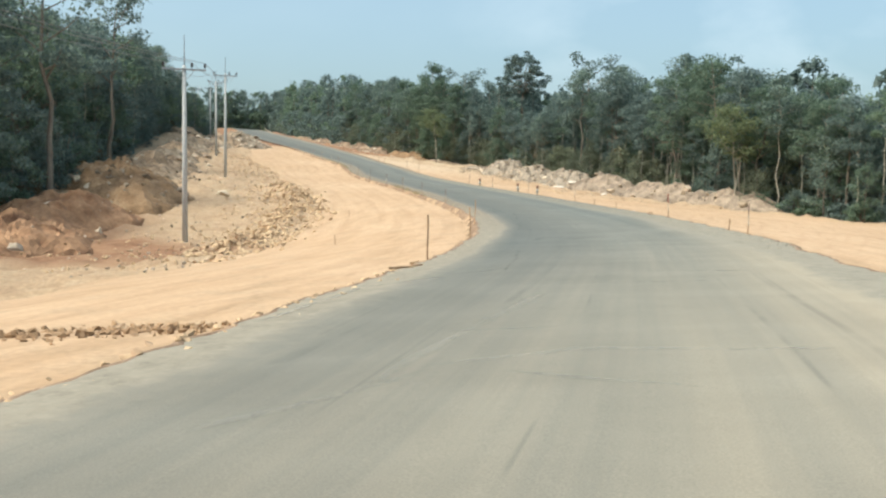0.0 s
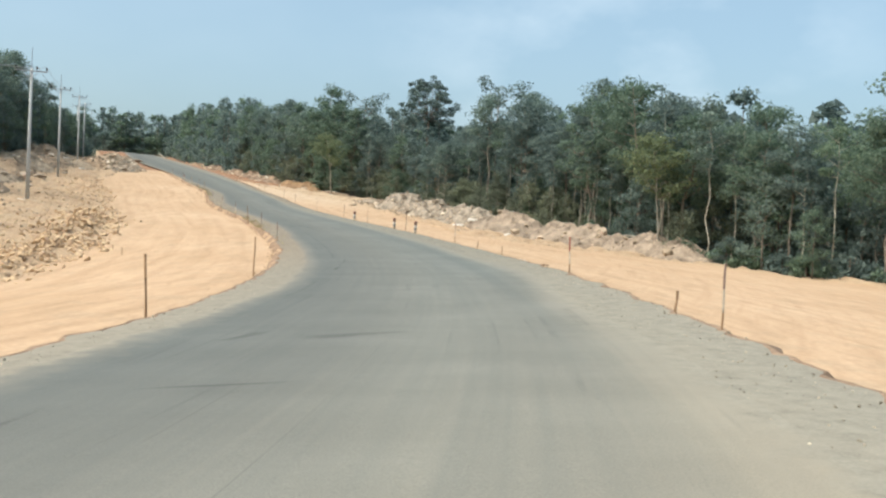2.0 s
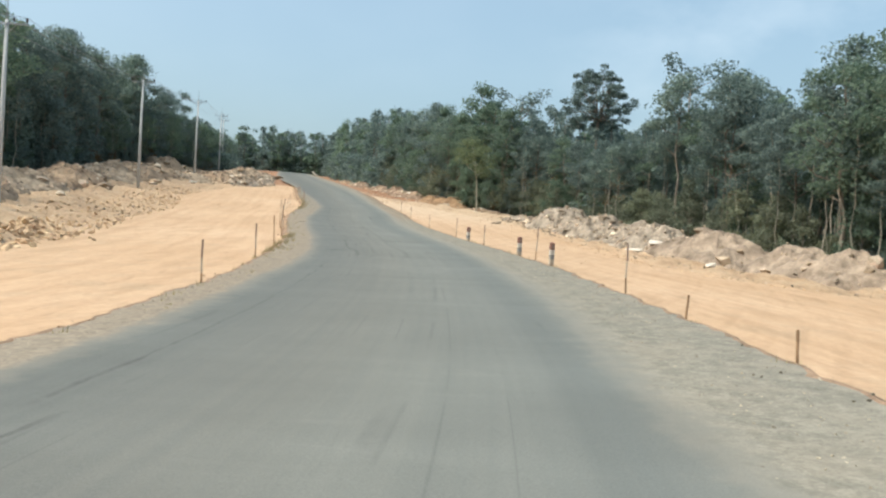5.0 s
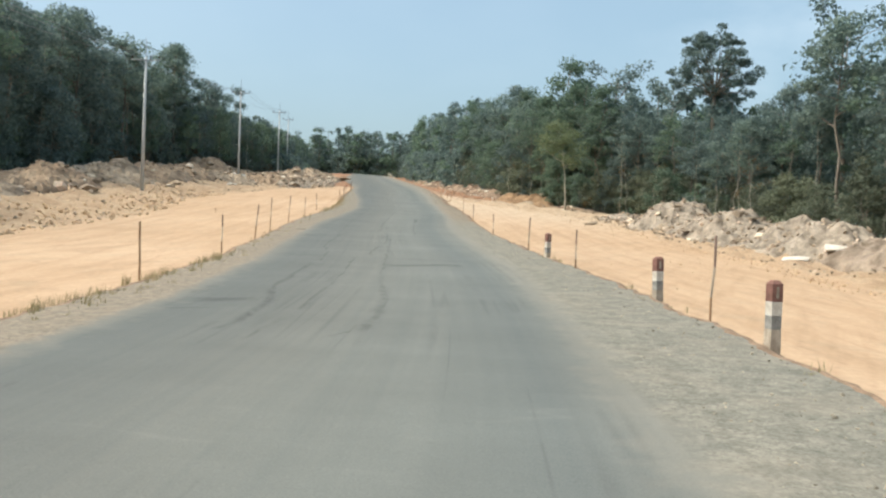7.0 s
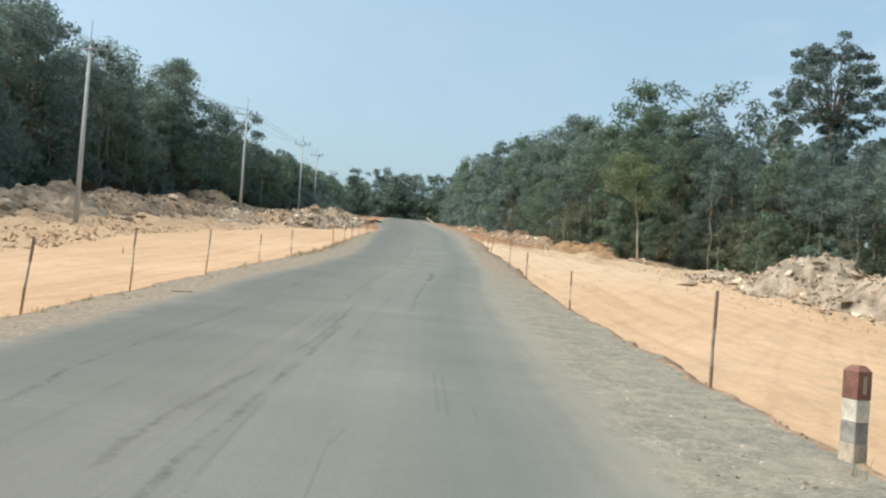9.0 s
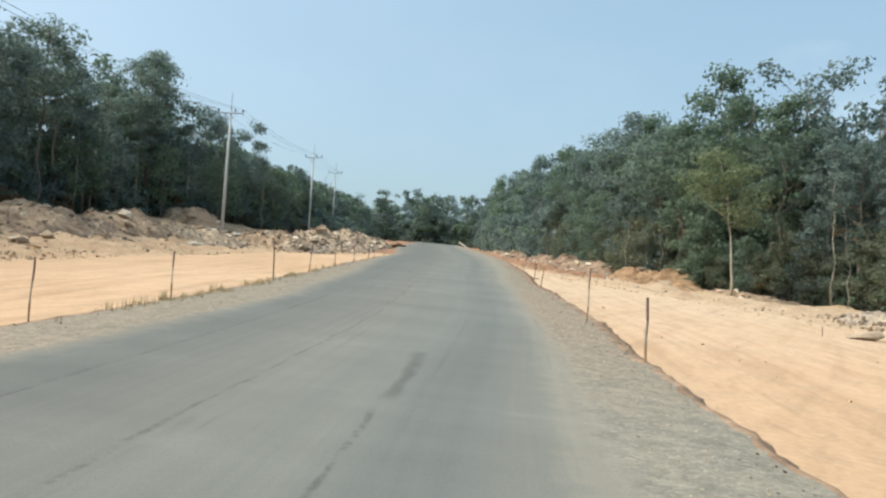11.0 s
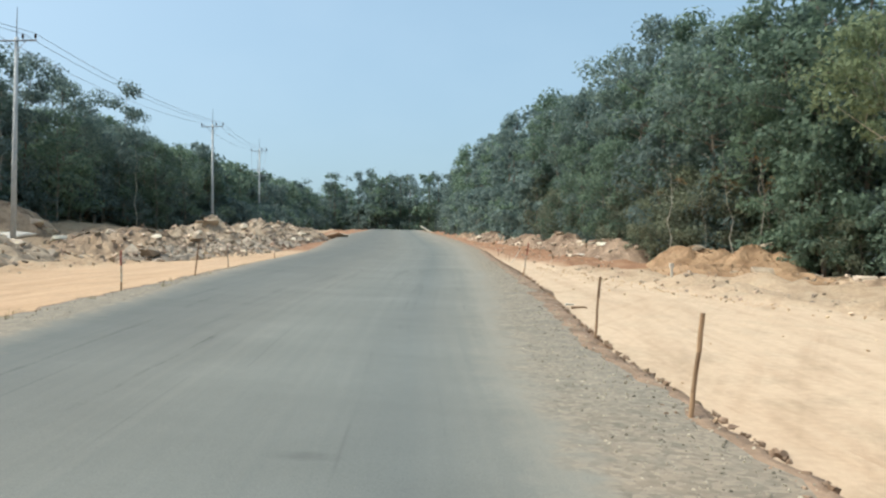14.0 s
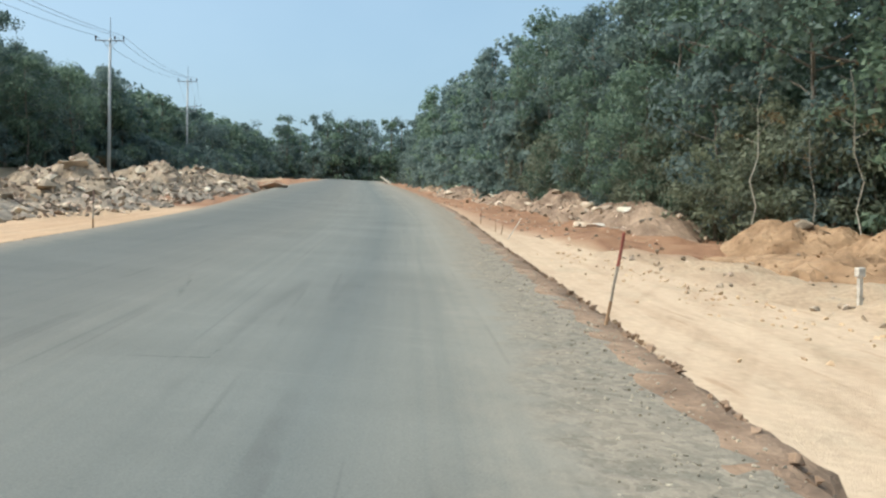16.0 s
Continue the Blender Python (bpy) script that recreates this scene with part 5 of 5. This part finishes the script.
def forest(side, rng):
    """The trees along one forest edge that can be told apart."""
    line, high = (wood_l, high_l) if side < 0 else (wood_r, high_r)
    for off, step, keys, size in ((0.0, 2.5, UNDERS + ["shrub", "shrub", "shrub_dry", "slim_b"], 0), (2.2, 3.9, TALLS + ["slim", "slim_b", "slim"], 1),
                                  (4.6, 3.0, UNDERS + ["slim_b"], 0), (7.5, 4.4, TALLS + ["slim"], 1)):
        y = 14.0 if side < 0 else 44.0
        while y < 240:
            yy = y + rng.uniform(-0.35, 0.35) * step
            x = float(line(yy)) + side * (off + rng.uniform(-1.4, 1.4))
            key = rng.choice(keys)
            if side > 0 and yy < 168 and off == 0.0 and rng.random() < 0.6:
                key = rng.choice(("slim", "slim_b", "slim_b", "stem", "shrub"))
            if side > 0 and yy > 95 and key in UNDERS and rng.random() < 0.6:
                key = rng.choice(("olive_a", "olive_b"))
            if side > 0 and yy > 172 and key.startswith("slim") and rng.random() < 0.75:
                key = rng.choice(TALLS if size else UNDERS)
            if size:
                want = float(high(yy)) * rng.uniform(0.8, 1.05)
                natural = 15.0 if key == "slim" else 13.0 if key == "slim_b" else 14.0 if key == "open" else 17.5
                s = want / natural * (0.85 if key.startswith("slim") else 1.0)
                plant(key, x, yy, s, rng.uniform(0, 360), rng.uniform(0.92, 1.08))
            else:
                plant(key, x, yy, rng.uniform(0.7, 1.25), rng.uniform(0, 360), rng.uniform(0.9, 1.15))
            y += step * (0.72 if side > 0 and yy > 176 and not size else 1.0) * rng.uniform(0.75, 1.25)


def far_woods(name, label, spots, leaf, seed, many=0, card=0.0):
    """Trees too far back or too many to tell apart, as one object; spots give x, y, height, crown_from, spread."""
    r = np.random.default_rng(seed)
    vs, qs, at = [], [], 0
    for x, y, h, low, spread in spots:
        near = y < 240 and h < 6
        z = ground(x, y)
        clumps = int(9 + spread * 2)
        t = r.uniform(low, 1.0, clumps)
        az, rad = r.uniform(0, 2 * np.pi, clumps), spread * np.sqrt(r.uniform(0, 1, clumps)) * np.sin(np.pi * np.clip(0.25 + 0.7 * (t - low) / (1 - low), 0, 1))
        c = np.stack([x + np.cos(az) * rad, y + np.sin(az) * rad, z + h * t], 1)
        n = 76 if near else 40 if y < 240 else 36
        n = many or n
        d = r.normal(0, 1, (clumps, n, 3))
        d /= np.linalg.norm(d, axis=2)[:, :, None]
        q = d * r.uniform(0.3, 1.0, (clumps, n, 1)) * (r.uniform(0.6, 1.1, (clumps, 1, 1)) if near else r.uniform(1.1, 2.0, (clumps, 1, 1))) * np.array([1, 1, 0.65])
        p, f = cards((c[:, None, :] + q).reshape(-1, 3), d.reshape(-1, 3), card or (0.31 if near else 0.64 if y < 240 else 0.68), r)
        vs.append(p)
        qs.append(f + at)
        at += len(p)
    ob = fast_mesh(name, np.concatenate(vs), np.concatenate(qs), leaf)
    tagged(ob, label, "woods", kind="stuff")
    tv, tf = joined([tube([(x, y, ground(x, y) - 0.3), (x + 0.02 * h, y, ground(x, y) + h * 0.95)], [0.17, 0.05], 5, False) for x, y, h, low, spread in spots])
    tr = mesh_object(name + "_trunks", tv, tf, BARK)
    tagged(tr, "thin grey trunks deep in the forest", "woods", kind="stuff")


forest(-1, random.Random(21))
forest(1, random.Random(22))
rng = random.Random(31)
for side, line, high, name in ((-1, wood_l, high_l, "woods_left"), (1, wood_r, high_r, "woods_right")):
    dark, light = [], []
    for off, step in ((12.0, 4.6), (19.0, 6.5)):
        y = 6.0 if side < 0 else 36.0
        while y < 240:
            (dark if rng.random() < 0.65 else light).append((float(line(y)) + side * (off + rng.uniform(-2, 2)), y, float(high(y)) * rng.uniform(0.82, 1.1), 0.35, rng.uniform(2.6, 4.0)))
            y += step * rng.uniform(0.7, 1.3)
    for off, step in ((9.0, 3.0), (14.0, 3.4), (23.0, 4.5)):
        y = 6.0 if side < 0 else 36.0
        while y < 240:
            dark.append((float(line(y)) + side * (off + rng.uniform(-2, 2)), y, rng.uniform(5, 9), 0.06, rng.uniform(2.0, 3.0)))
            y += step * rng.uniform(0.7, 1.3)
    for off, step in ((1.2, 2.3), (3.6, 2.6)):
        y = 60.0
        while y < 240:
            (dark if rng.random() < (0.75 if side < 0 else 0.35) else light).append((float(line(y)) + side * (off + rng.uniform(-0.8, 0.8)), y, rng.uniform(2.5, 5.5) * (0.45 if side > 0 and y < 166 else 1.0), 0.06, rng.uniform(1.4, 2.2)))
            y += step * rng.uniform(0.7, 1.3)
    for off, step, low, tall in ((0.0, 2.4, 0.05, 0.42), (3.0, 3.2, 0.25, 0.95), (7.0, 4.0, 0.25, 1.0), (13.0, 5.0, 0.25, 1.0), (21.0, 7.0, 0.25, 1.0)):
        y = 240.0
        while y < 405:
            (dark if rng.random() < 0.65 else light).append((float(line(y)) + side * (off + rng.uniform(-1.5, 1.5)), y, float(high(y)) * tall * rng.uniform(0.82, 1.1), low, rng.uniform(2.6, 3.8)))
            y += step * rng.uniform(0.7, 1.3)
    if side > 0:
        # the wood that closes the view past the crest
        for i in range(430):
            y = 362 + 45 * rng.random() ** 1.4
            x = -165 + 125 * rng.random()
            low = rng.random() < 0.55
            (dark if rng.random() < 0.65 else light).append((x, y, rng.uniform(15.0, 19.5) * (0.5 if low else 1.0), 0.05 if low else 0.15, rng.uniform(3.4, 5.2)))
    deep = []
    for off in range(26, 96, 8):
        y = -20.0
        while y < 400:
            deep.append((float(line(y)) + side * (off + rng.uniform(-3, 3)), y, float(high(y)) * rng.uniform(0.75, 1.0), 0.35, rng.uniform(3.4, 4.8)))
            y += 8.5 * rng.uniform(0.7, 1.3)
    # the woods' pale bluish green is haze put into the leaf colour
    far_woods(name + "_deep", "dark green forest canopy far from the road, leaves paled as haze", deep, LEAF, 61 + side, 10, 1.8)
    far_woods(name, "dense dark green forest behind the first trees, leaves paled as haze", dark, LEAF, 41 + side)
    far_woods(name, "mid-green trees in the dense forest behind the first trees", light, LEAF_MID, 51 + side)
# thickets along the sunny forest edge
rng = random.Random(37)
y = 112.0
while y < 238:
    for _ in range(2 if y > 176 else 1):
        yy = y + rng.uniform(-0.9, 0.9)
        x = float(wood_r(yy)) + rng.uniform(-0.9, 1.3)
        if top_of(x, yy) - ground(x, yy) < 0.9:
            plant(rng.choice(("olive_a", "olive_b", "olive_b", "under_b", "shrub", "olive_a")), x, yy, rng.uniform(0.5, 0.95), rng.uniform(0, 360), rng.uniform(0.9, 1.2))
    y += 1.8
# trees that stand out by themselves
for key, x, y, s, st in (("lime", 34.3, 100.4, 1.15, 1.0), ("lime", -1.75, 181.5, 1.1, 1.0), ("tall_c", 31.5, 116.5, 1.05, 1.0), ("open", 3.5, 190.0, 1.45, 1.0), ("tall_e", -2.3, 197.0, 1.36, 1.0), ("tall_a", 31.0, 146.5, 1.24, 1.0), ("tall_b", 40.0, 113.0, 1.1, 1.0), ("tall_c", -0.5, 194.5, 1.12, 1.0), ("tall_e", 2.0, 187.5, 1.05, 1.0), ("open", 25.5, 155.5, 1.6, 1.0), ("tall_a", 34.5, 126.0, 1.24, 1.0), ("tall_a", 21.5, 161.0, 0.9, 1.0),
                         ("dry", 17.5, 150.5, 1.1, 1.0), ("dry", -6.6, 194.2, 1.1, 1.0), ("stem", -8.2, 195.6, 1.0, 1.0), ("stem", -11.6, 197.4, 0.95, 1.0), ("stem", -9.6, 196.5, 0.7, 1.0), ("stem", 6.0, 178.0, 1.0, 1.0), ("stem", 9.5, 174.0, 1.1, 1.0), ("stem", 27.0, 131.0, 1.1, 1.0), ("stem", 31.0, 117.5, 1.2, 1.0), ("open", -67.0, 209.0, 0.9, 1.0), ("tall_a", -63.5, 189.5, 1.14, 1.0), ("tall_e", -65.5, 193.5, 1.16, 1.0), ("open", -39.5, 102.0, 1.5, 1.0), ("open", 11.0, 182.5, 1.25, 1.0), ("open", -30.0, 66.0, 1.45, 1.0)):
    plant(key, x, y, s, 50 * x, st)
for key, m in FIRST.items():
    KINDS[key].matrix_basis = m


# ---- shoulder gravel, dry grass and single things ----
rng = random.Random(61)
spots = []
for _ in range(17000):
    y = 25 + 160 * rng.random() if rng.random() < 0.6 else rng.uniform(128, 186)
    if rng.random() < 0.7:
        x = float(edge_r(y)) - float(show_r(y)) * rng.random() ** 0.8 * 1.15
    else:
        x = float(edge_l(y)) + float(show_l(y)) * rng.random() ** 0.8 * 1.1
    spots.append((x, y, 0.008 + 0.03 * rng.random() ** 2.2))
verts, faces = [], []
for x, y, s in spots:
    me = CHIPS[rng.randrange(len(CHIPS))]
    m = pose(x, y, float(lie(x, y)[0]) - 0.012, rng.uniform(-40, 40), rng.uniform(-40, 40), rng.uniform(0, 360))
    o = len(verts)
    verts.extend(m @ (v.co * s) for v in me.vertices)
    faces.extend(tuple(i + o for i in f.vertices) for f in me.polygons)
tagged(mesh_object("gravel", verts, faces, PEBBLE), "loose grey gravel on the road shoulders", "gravel", kind="stuff")

clods = []
for _ in range(3600):
    y = rng.uniform(34, 150)
    x = float(sand_l(y)) - abs(rng.gauss(0, 1)) * 4.5 + 0.3
    clods.append((x, y, rng.uniform(0.2, 0.46) ** 2))
for _ in range(2600):
    y = rng.uniform(41, 90)
    x = float(sand_l(y)) - 2.0 + rng.gauss(0, 1.15)
    clods.append((x, y, rng.uniform(0.24, 0.56) ** 2))
for _ in range(1500):
    y = rng.uniform(96, 190)
    a, b = float(edge_r(y)) + 0.9, float(sand_r(y))
    x = b - abs(rng.gauss(0, 1.2)) if rng.random() < 0.88 else rng.uniform(a, b)
    if x > a:
        clods.append((x, y, rng.uniform(0.12, 0.32) ** 2))
for _ in range(500):
    y = rng.uniform(8, 24)
    x = float(edge_l(y)) - 0.1 + rng.gauss(0, 0.35)
    clods.append((x, y, rng.uniform(0.12, 0.36) ** 2))
stones("clods", "tan clods of earth along the sand's edge", CLOD, clods)
crumbs = []
for _ in range(4200):
    y = rng.uniform(14, 205)
    s = rng.choice((-1, 1))
    x = float(edge_l(y)) - 0.12 - abs(rng.gauss(0, 0.2)) if s < 0 else float(edge_r(y)) + 0.12 + abs(rng.gauss(0, 0.2))
    if s > 0 and y > 150:
        x -= rng.uniform(0, 0.7) * 0.6
    crumbs.append((x, y, rng.uniform(0.12, 0.29) ** 2))
redcrumbs = []
for _ in range(3200):
    y = rng.uniform(146, 190)
    x = float(edge_r(y)) + rng.gauss(-0.08, 0.22)
    redcrumbs.append((x, y, rng.uniform(0.10, 0.30) ** 2))
lumps = []
for k in HEAPS:
    if k[6] in (41, 42, 48, 1, 2, 3, 4):
        for _ in range(260):
            r, w = math.sqrt(rng.random()) * 1.15, rng.uniform(0, 2 * math.pi)
            p, q = k[2] * r * math.cos(w), k[3] * r * math.sin(w)
            lumps.append((k[0] + p * math.cos(k[4]) - q * math.sin(k[4]), k[1] + p * math.sin(k[4]) + q * math.cos(k[4]), rng.uniform(0.12, 0.36) ** 2))
for _ in range(420):
    # a loose ridge of soil left by the grader beside the road
    f = rng.random()
    x, y = -6.8 + 3.8 * f + rng.gauss(0, 0.2), 14.0 + 1.0 * f + rng.gauss(0, 0.3)
    lumps.append((x, y, rng.uniform(0.12, 0.36) ** 2))
stones("clods", "ochre lumps of soil on the earth heaps", OCHRE, lumps)
stones("clods", "brown crumbs along the broken road edge", CRUMB, crumbs)
stones("clods", "red-brown crumbs of earth on the broken road edge", EDGE, redcrumbs)


def grass(name, label, tufts, seed):
    r = np.random.default_rng(seed)
    vs, fs = [], []
    for x, y, z, h in tufts:
        for _ in range(r.integers(6, 14)):
            a, lean = r.uniform(0, 6.28), r.uniform(0.1, 0.5)
            hh = h * r.uniform(0.5, 1.1)
            bx, by = x + r.normal(0, 0.05), y + r.normal(0, 0.05)
            w = 0.007
            dx, dy = math.cos(a), math.sin(a)
            o = len(vs)
            vs += [(bx - dy * w, by + dx * w, z - 0.02), (bx + dy * w, by - dx * w, z - 0.02),
                   (bx + dx * lean * hh * 0.4 + dy * w * 0.7, by + dy * lean * hh * 0.4 - dx * w * 0.7, z + hh * 0.6), (bx + dx * lean * hh * 0.4 - dy * w * 0.7, by + dy * lean * hh * 0.4 + dx * w * 0.7, z + hh * 0.6),
                   (bx + dx * lean * hh, by + dy * lean * hh, z + hh)]
            fs += [(o, o + 1, o + 2, o + 3), (o + 3, o + 2, o + 4)]
    tagged(mesh_object(name, vs, fs, GRASS), label, "grass", kind="stuff")


tufts = []
for _ in range(150):
    y = rng.gauss(90, 9) if rng.random() < 0.5 else rng.uniform(60, 175)
    x = float(edge_l(y)) + rng.uniform(-0.1, 0.9)
    tufts.append((x, y, float(lie(x, y)[0]) - 0.04, rng.uniform(0.05, 0.19)))
for _ in range(420):
    y = rng.uniform(126, 152) if rng.random() < 0.6 else rng.uniform(82, 96)
    if fractal(y * 0.5, 3.0, 21, 2) > -0.15:
        x = float(edge_l(y)) + rng.uniform(-0.25, 0.35)
        tufts.append((x, y, float(lie(x, y)[0]) - 0.08, rng.uniform(0.08, 0.30)))
for y in (60.5, 65.0, 81.0, 86.6, 88.5, 88.8, 90.8, 99.0, 99.9):
    for _ in range(2):
        x = float(edge_r(y)) + rng.uniform(-0.25, 0.15)
        tufts.append((x, y + rng.uniform(-0.3, 0.3), float(lie(min(x, float(edge_r(y))), y)[0]) - 0.06, rng.uniform(0.08, 0.22)))
grass("dry_grass", "dry straw-coloured grass tufts on the road shoulder", tufts, 71)

# boulders that stand out
for x, y, size, mat, which, label in ((-45.0, 173.0, 1.1, PALEROCK, 2, "large pale flat rock on a spoil heap"), (-36.4, 131.5, 1.0, ROCK, 3, "large tilted block of rock on a spoil heap"),
                                      (-24.5, 231.0, 1.2, PALEROCK, 1, "large pale boulder below the forest"), (-22.8, 230.2, 0.7, PALEROCK, 5, "pale boulder below the forest"),
                                      (-17.0, 209.5, 0.55, PALEROCK, 1, "small pale boulder below the forest"), (-18.5, 205.5, 0.6, PALEROCK, 4, "flat pale rock below the forest"),
                                      (-51.5, 212.0, 0.95, ROCK, 5, "upright block of rock on a spoil heap"), (-27.0, 103.0, 0.6, PALEROCK, 1, "pale boulder among the rubble"), (-25.8, 99.0, 0.9, PALEROCK, 2, "pale flat rock among the rubble"),
                                      (-31.5, 115.5, 0.55, ROCK, 5, "upright boulder among the rubble"), (-19.5, 77.5, 1.0, ROCK, 6, "large flat block among the rubble"), (-40.5, 152.0, 0.6, DARKROCK, 0, "dark boulder below the heaps"),
                                      (-39.5, 149.0, 0.8, PALEROCK, 4, "flat pale slab of rock below the heaps"), (-52.0, 186.0, 1.7, PALEROCK, 4, "long pale slab of rock on a spoil heap"),
                                      (-40.8, 157.0, 0.5, ROCK, 3, "boulder below the heaps"), (13.5, 146.0, 1.5, ROCK, 4, "long tilted rock slab on a spoil heap"), (3.2, 150.5, 1.0, DARKROCK, 4, "dark flat slab at the sand's edge"),
                                      (17.0, 126.0, 1.1, PALEROCK, 4, "pale flat slab at the foot of a spoil heap"), (18.5, 122.5, 0.9, PALEROCK, 2, "pale flat slab at the foot of a spoil heap"), (21.5, 113.5, 0.7, PALEROCK, 2, "pale slab at the foot of a spoil heap"),
                                      (12.17, 57.4, 0.11, PALEROCK, 1, "small pale stone on the road shoulder"), (12.5, 57.6, 0.07, PALEROCK, 0, "small pale stone on the road edge"), (12.72, 57.4, 0.09, PALEROCK, 3, "small pale stone on the road edge"), (12.8, 56.9, 0.08, PALEROCK, 2, "small pale stone on the road edge"), (12.84, 56.4, 0.09, PALEROCK, 1, "small pale stone on the road edge"),
                                      # the dark rock below the overhanging slab is added as its shaded underside
                                      (-54.6, 243.5, 2.1, ROCK, 4, "long buff overhanging slab at the end of the heaps"), (-55.6, 244.5, 1.5, DARKROCK, 6, "dark rock added for the shade under a slab"), (0.5, 166.0, 0.5, PALEROCK, 2, "pale rock at the sand's edge"), (-1.0, 172.0, 0.4, PALEROCK, 1, "pale rock at the sand's edge"), (-3.5, 176.0, 0.35, ROCK, 1, "rock at the sand's edge")):
    boulder(x, y, size, mat, label, rng, 14, which, 0.25)


def log(x, y, length, radius, turn, tilt, mat, label):
    ob = new("fallen_log")
    ob.matrix_basis = pose(x, y, top_of(x, y) + radius * 0.6, 0, 90 - tilt, turn)
    pts = [(rng.uniform(-0.04, 0.04), rng.uniform(-0.04, 0.04), (i / 5 - 0.5) * length) for i in range(6)]
    v, f = tube(pts, [radius * (1 - 0.06 * i) for i in range(6)], 9)
    mesh_object("stem", v, f, mat, ob, "", True)
    v, f = tube([(0, 0, length * 0.2), (radius * 3, 0, length * 0.33)], [radius * 0.45, radius * 0.25], 6)
    mesh_object("branch_stub", v, f, mat, ob)
    tagged(ob, label, "log")


log(33.5, 103.0, 4.5, 0.14, 118, 4, PALEBARK, "pale fallen log lying along a spoil heap")
log(-66.5, 322.0, 6.0, 0.3, 150, 28, PALEBARK, "pale felled trunk leaning up beside the far road")
log(-17.5, 207.0, 2.6, 0.12, 60, 8, PALEBARK, "pale fallen branch among the rubble")
log(-15.0, 206.5, 3.0, 0.10, 30, 14, BARK, "dark fallen branch among the rubble")


def stick(x, y, length, turn, mat, label):
    ob = new("stick")
    ob.matrix_basis = pose(x, y, float(lie(x, y)[0]) + 0.01, 0, 90, turn)
    pts = [(rng.uniform(-0.01, 0.01), rng.uniform(-0.02, 0.02), (i / 4 - 0.5) * length) for i in range(5)]
    v, f = tube(pts, [0.03 - 0.003 * i for i in range(5)], 6)
    mesh_object("wood", v, f, mat, ob, "", True)
    tagged(ob, label, "stick", "sticks on the road shoulders")


stick(-8.9, 110.2, 0.5, 20, PALEBARK, "pale stick lying on the grassy road shoulder")
stick(13.05, 52.8, 0.4, 40, STAKE, "short brown stick lying on the road edge")
stick(-13.2, 162.2, 0.35, 65, WHITEPAINT, "broken white-painted stick lying on the road edge")
stick(-12.9, 161.6, 0.45, 50, STAKE, "broken red and white stake lying on the road edge")
stick(-0.5, 22.1, 0.7, 35, STAKE, "broken brown stake lying on the road edge")
stick(-0.15, 22.6, 0.5, 60, STAKE, "broken brown stake lying on the road edge")


def white_post(x, y):
    ob = new("boundary_post")
    ob.matrix_basis = pose(x, y, ground(x, y) - 0.05, 2, -1, 25)
    part("shaft", box_bm(-0.045, 0.045, -0.045, 0.045, -0.1, 0.72, 0.006), WHITEPAINT, ob)
    part("head", box_bm(-0.09, 0.09, -0.075, 0.075, 0.722, 0.92, 0.012), WHITEPAINT, ob, "square white head")
    tagged(ob, "short white boundary post with a square head", "boundary post")


white_post(-11.29, 181.1)


def short_peg(x, y, h, lean):
    ob = new("survey_peg")
    ob.matrix_basis = pose(x, y, ground(x, y) - 0.05, rng.uniform(-4, 4), lean, rng.uniform(0, 90))
    v, f = tube([(0, 0, 0), (0.01, 0, h * 0.6), (0, 0.01, h)], [0.018, 0.017, 0.015], 6)
    mesh_object("shaft", v, f, WHITEPAINT if h > 0.5 else STAKE, ob)
    tagged(ob, "small survey peg standing in the sand", "survey peg", "survey pegs in the sand")


for x, y, h, lean in ((-6.5, 63.0, 0.45, 3), (-21.0, 124.0, 0.4, 0), (-4.5, 40.0, 0.5, -4), (3.2, 143.0, 0.5, 2), (1.5, 149.0, 0.45, 0), (-21.3, 194.3, 1.15, 36), (-22.0, 197.0, 0.5, 8), (-22.6, 199.0, 0.5, 0), (13.5, 118.0, 0.4, 0), (8.0, 140.0, 0.45, 0)):
    short_peg(x, y, h, lean)
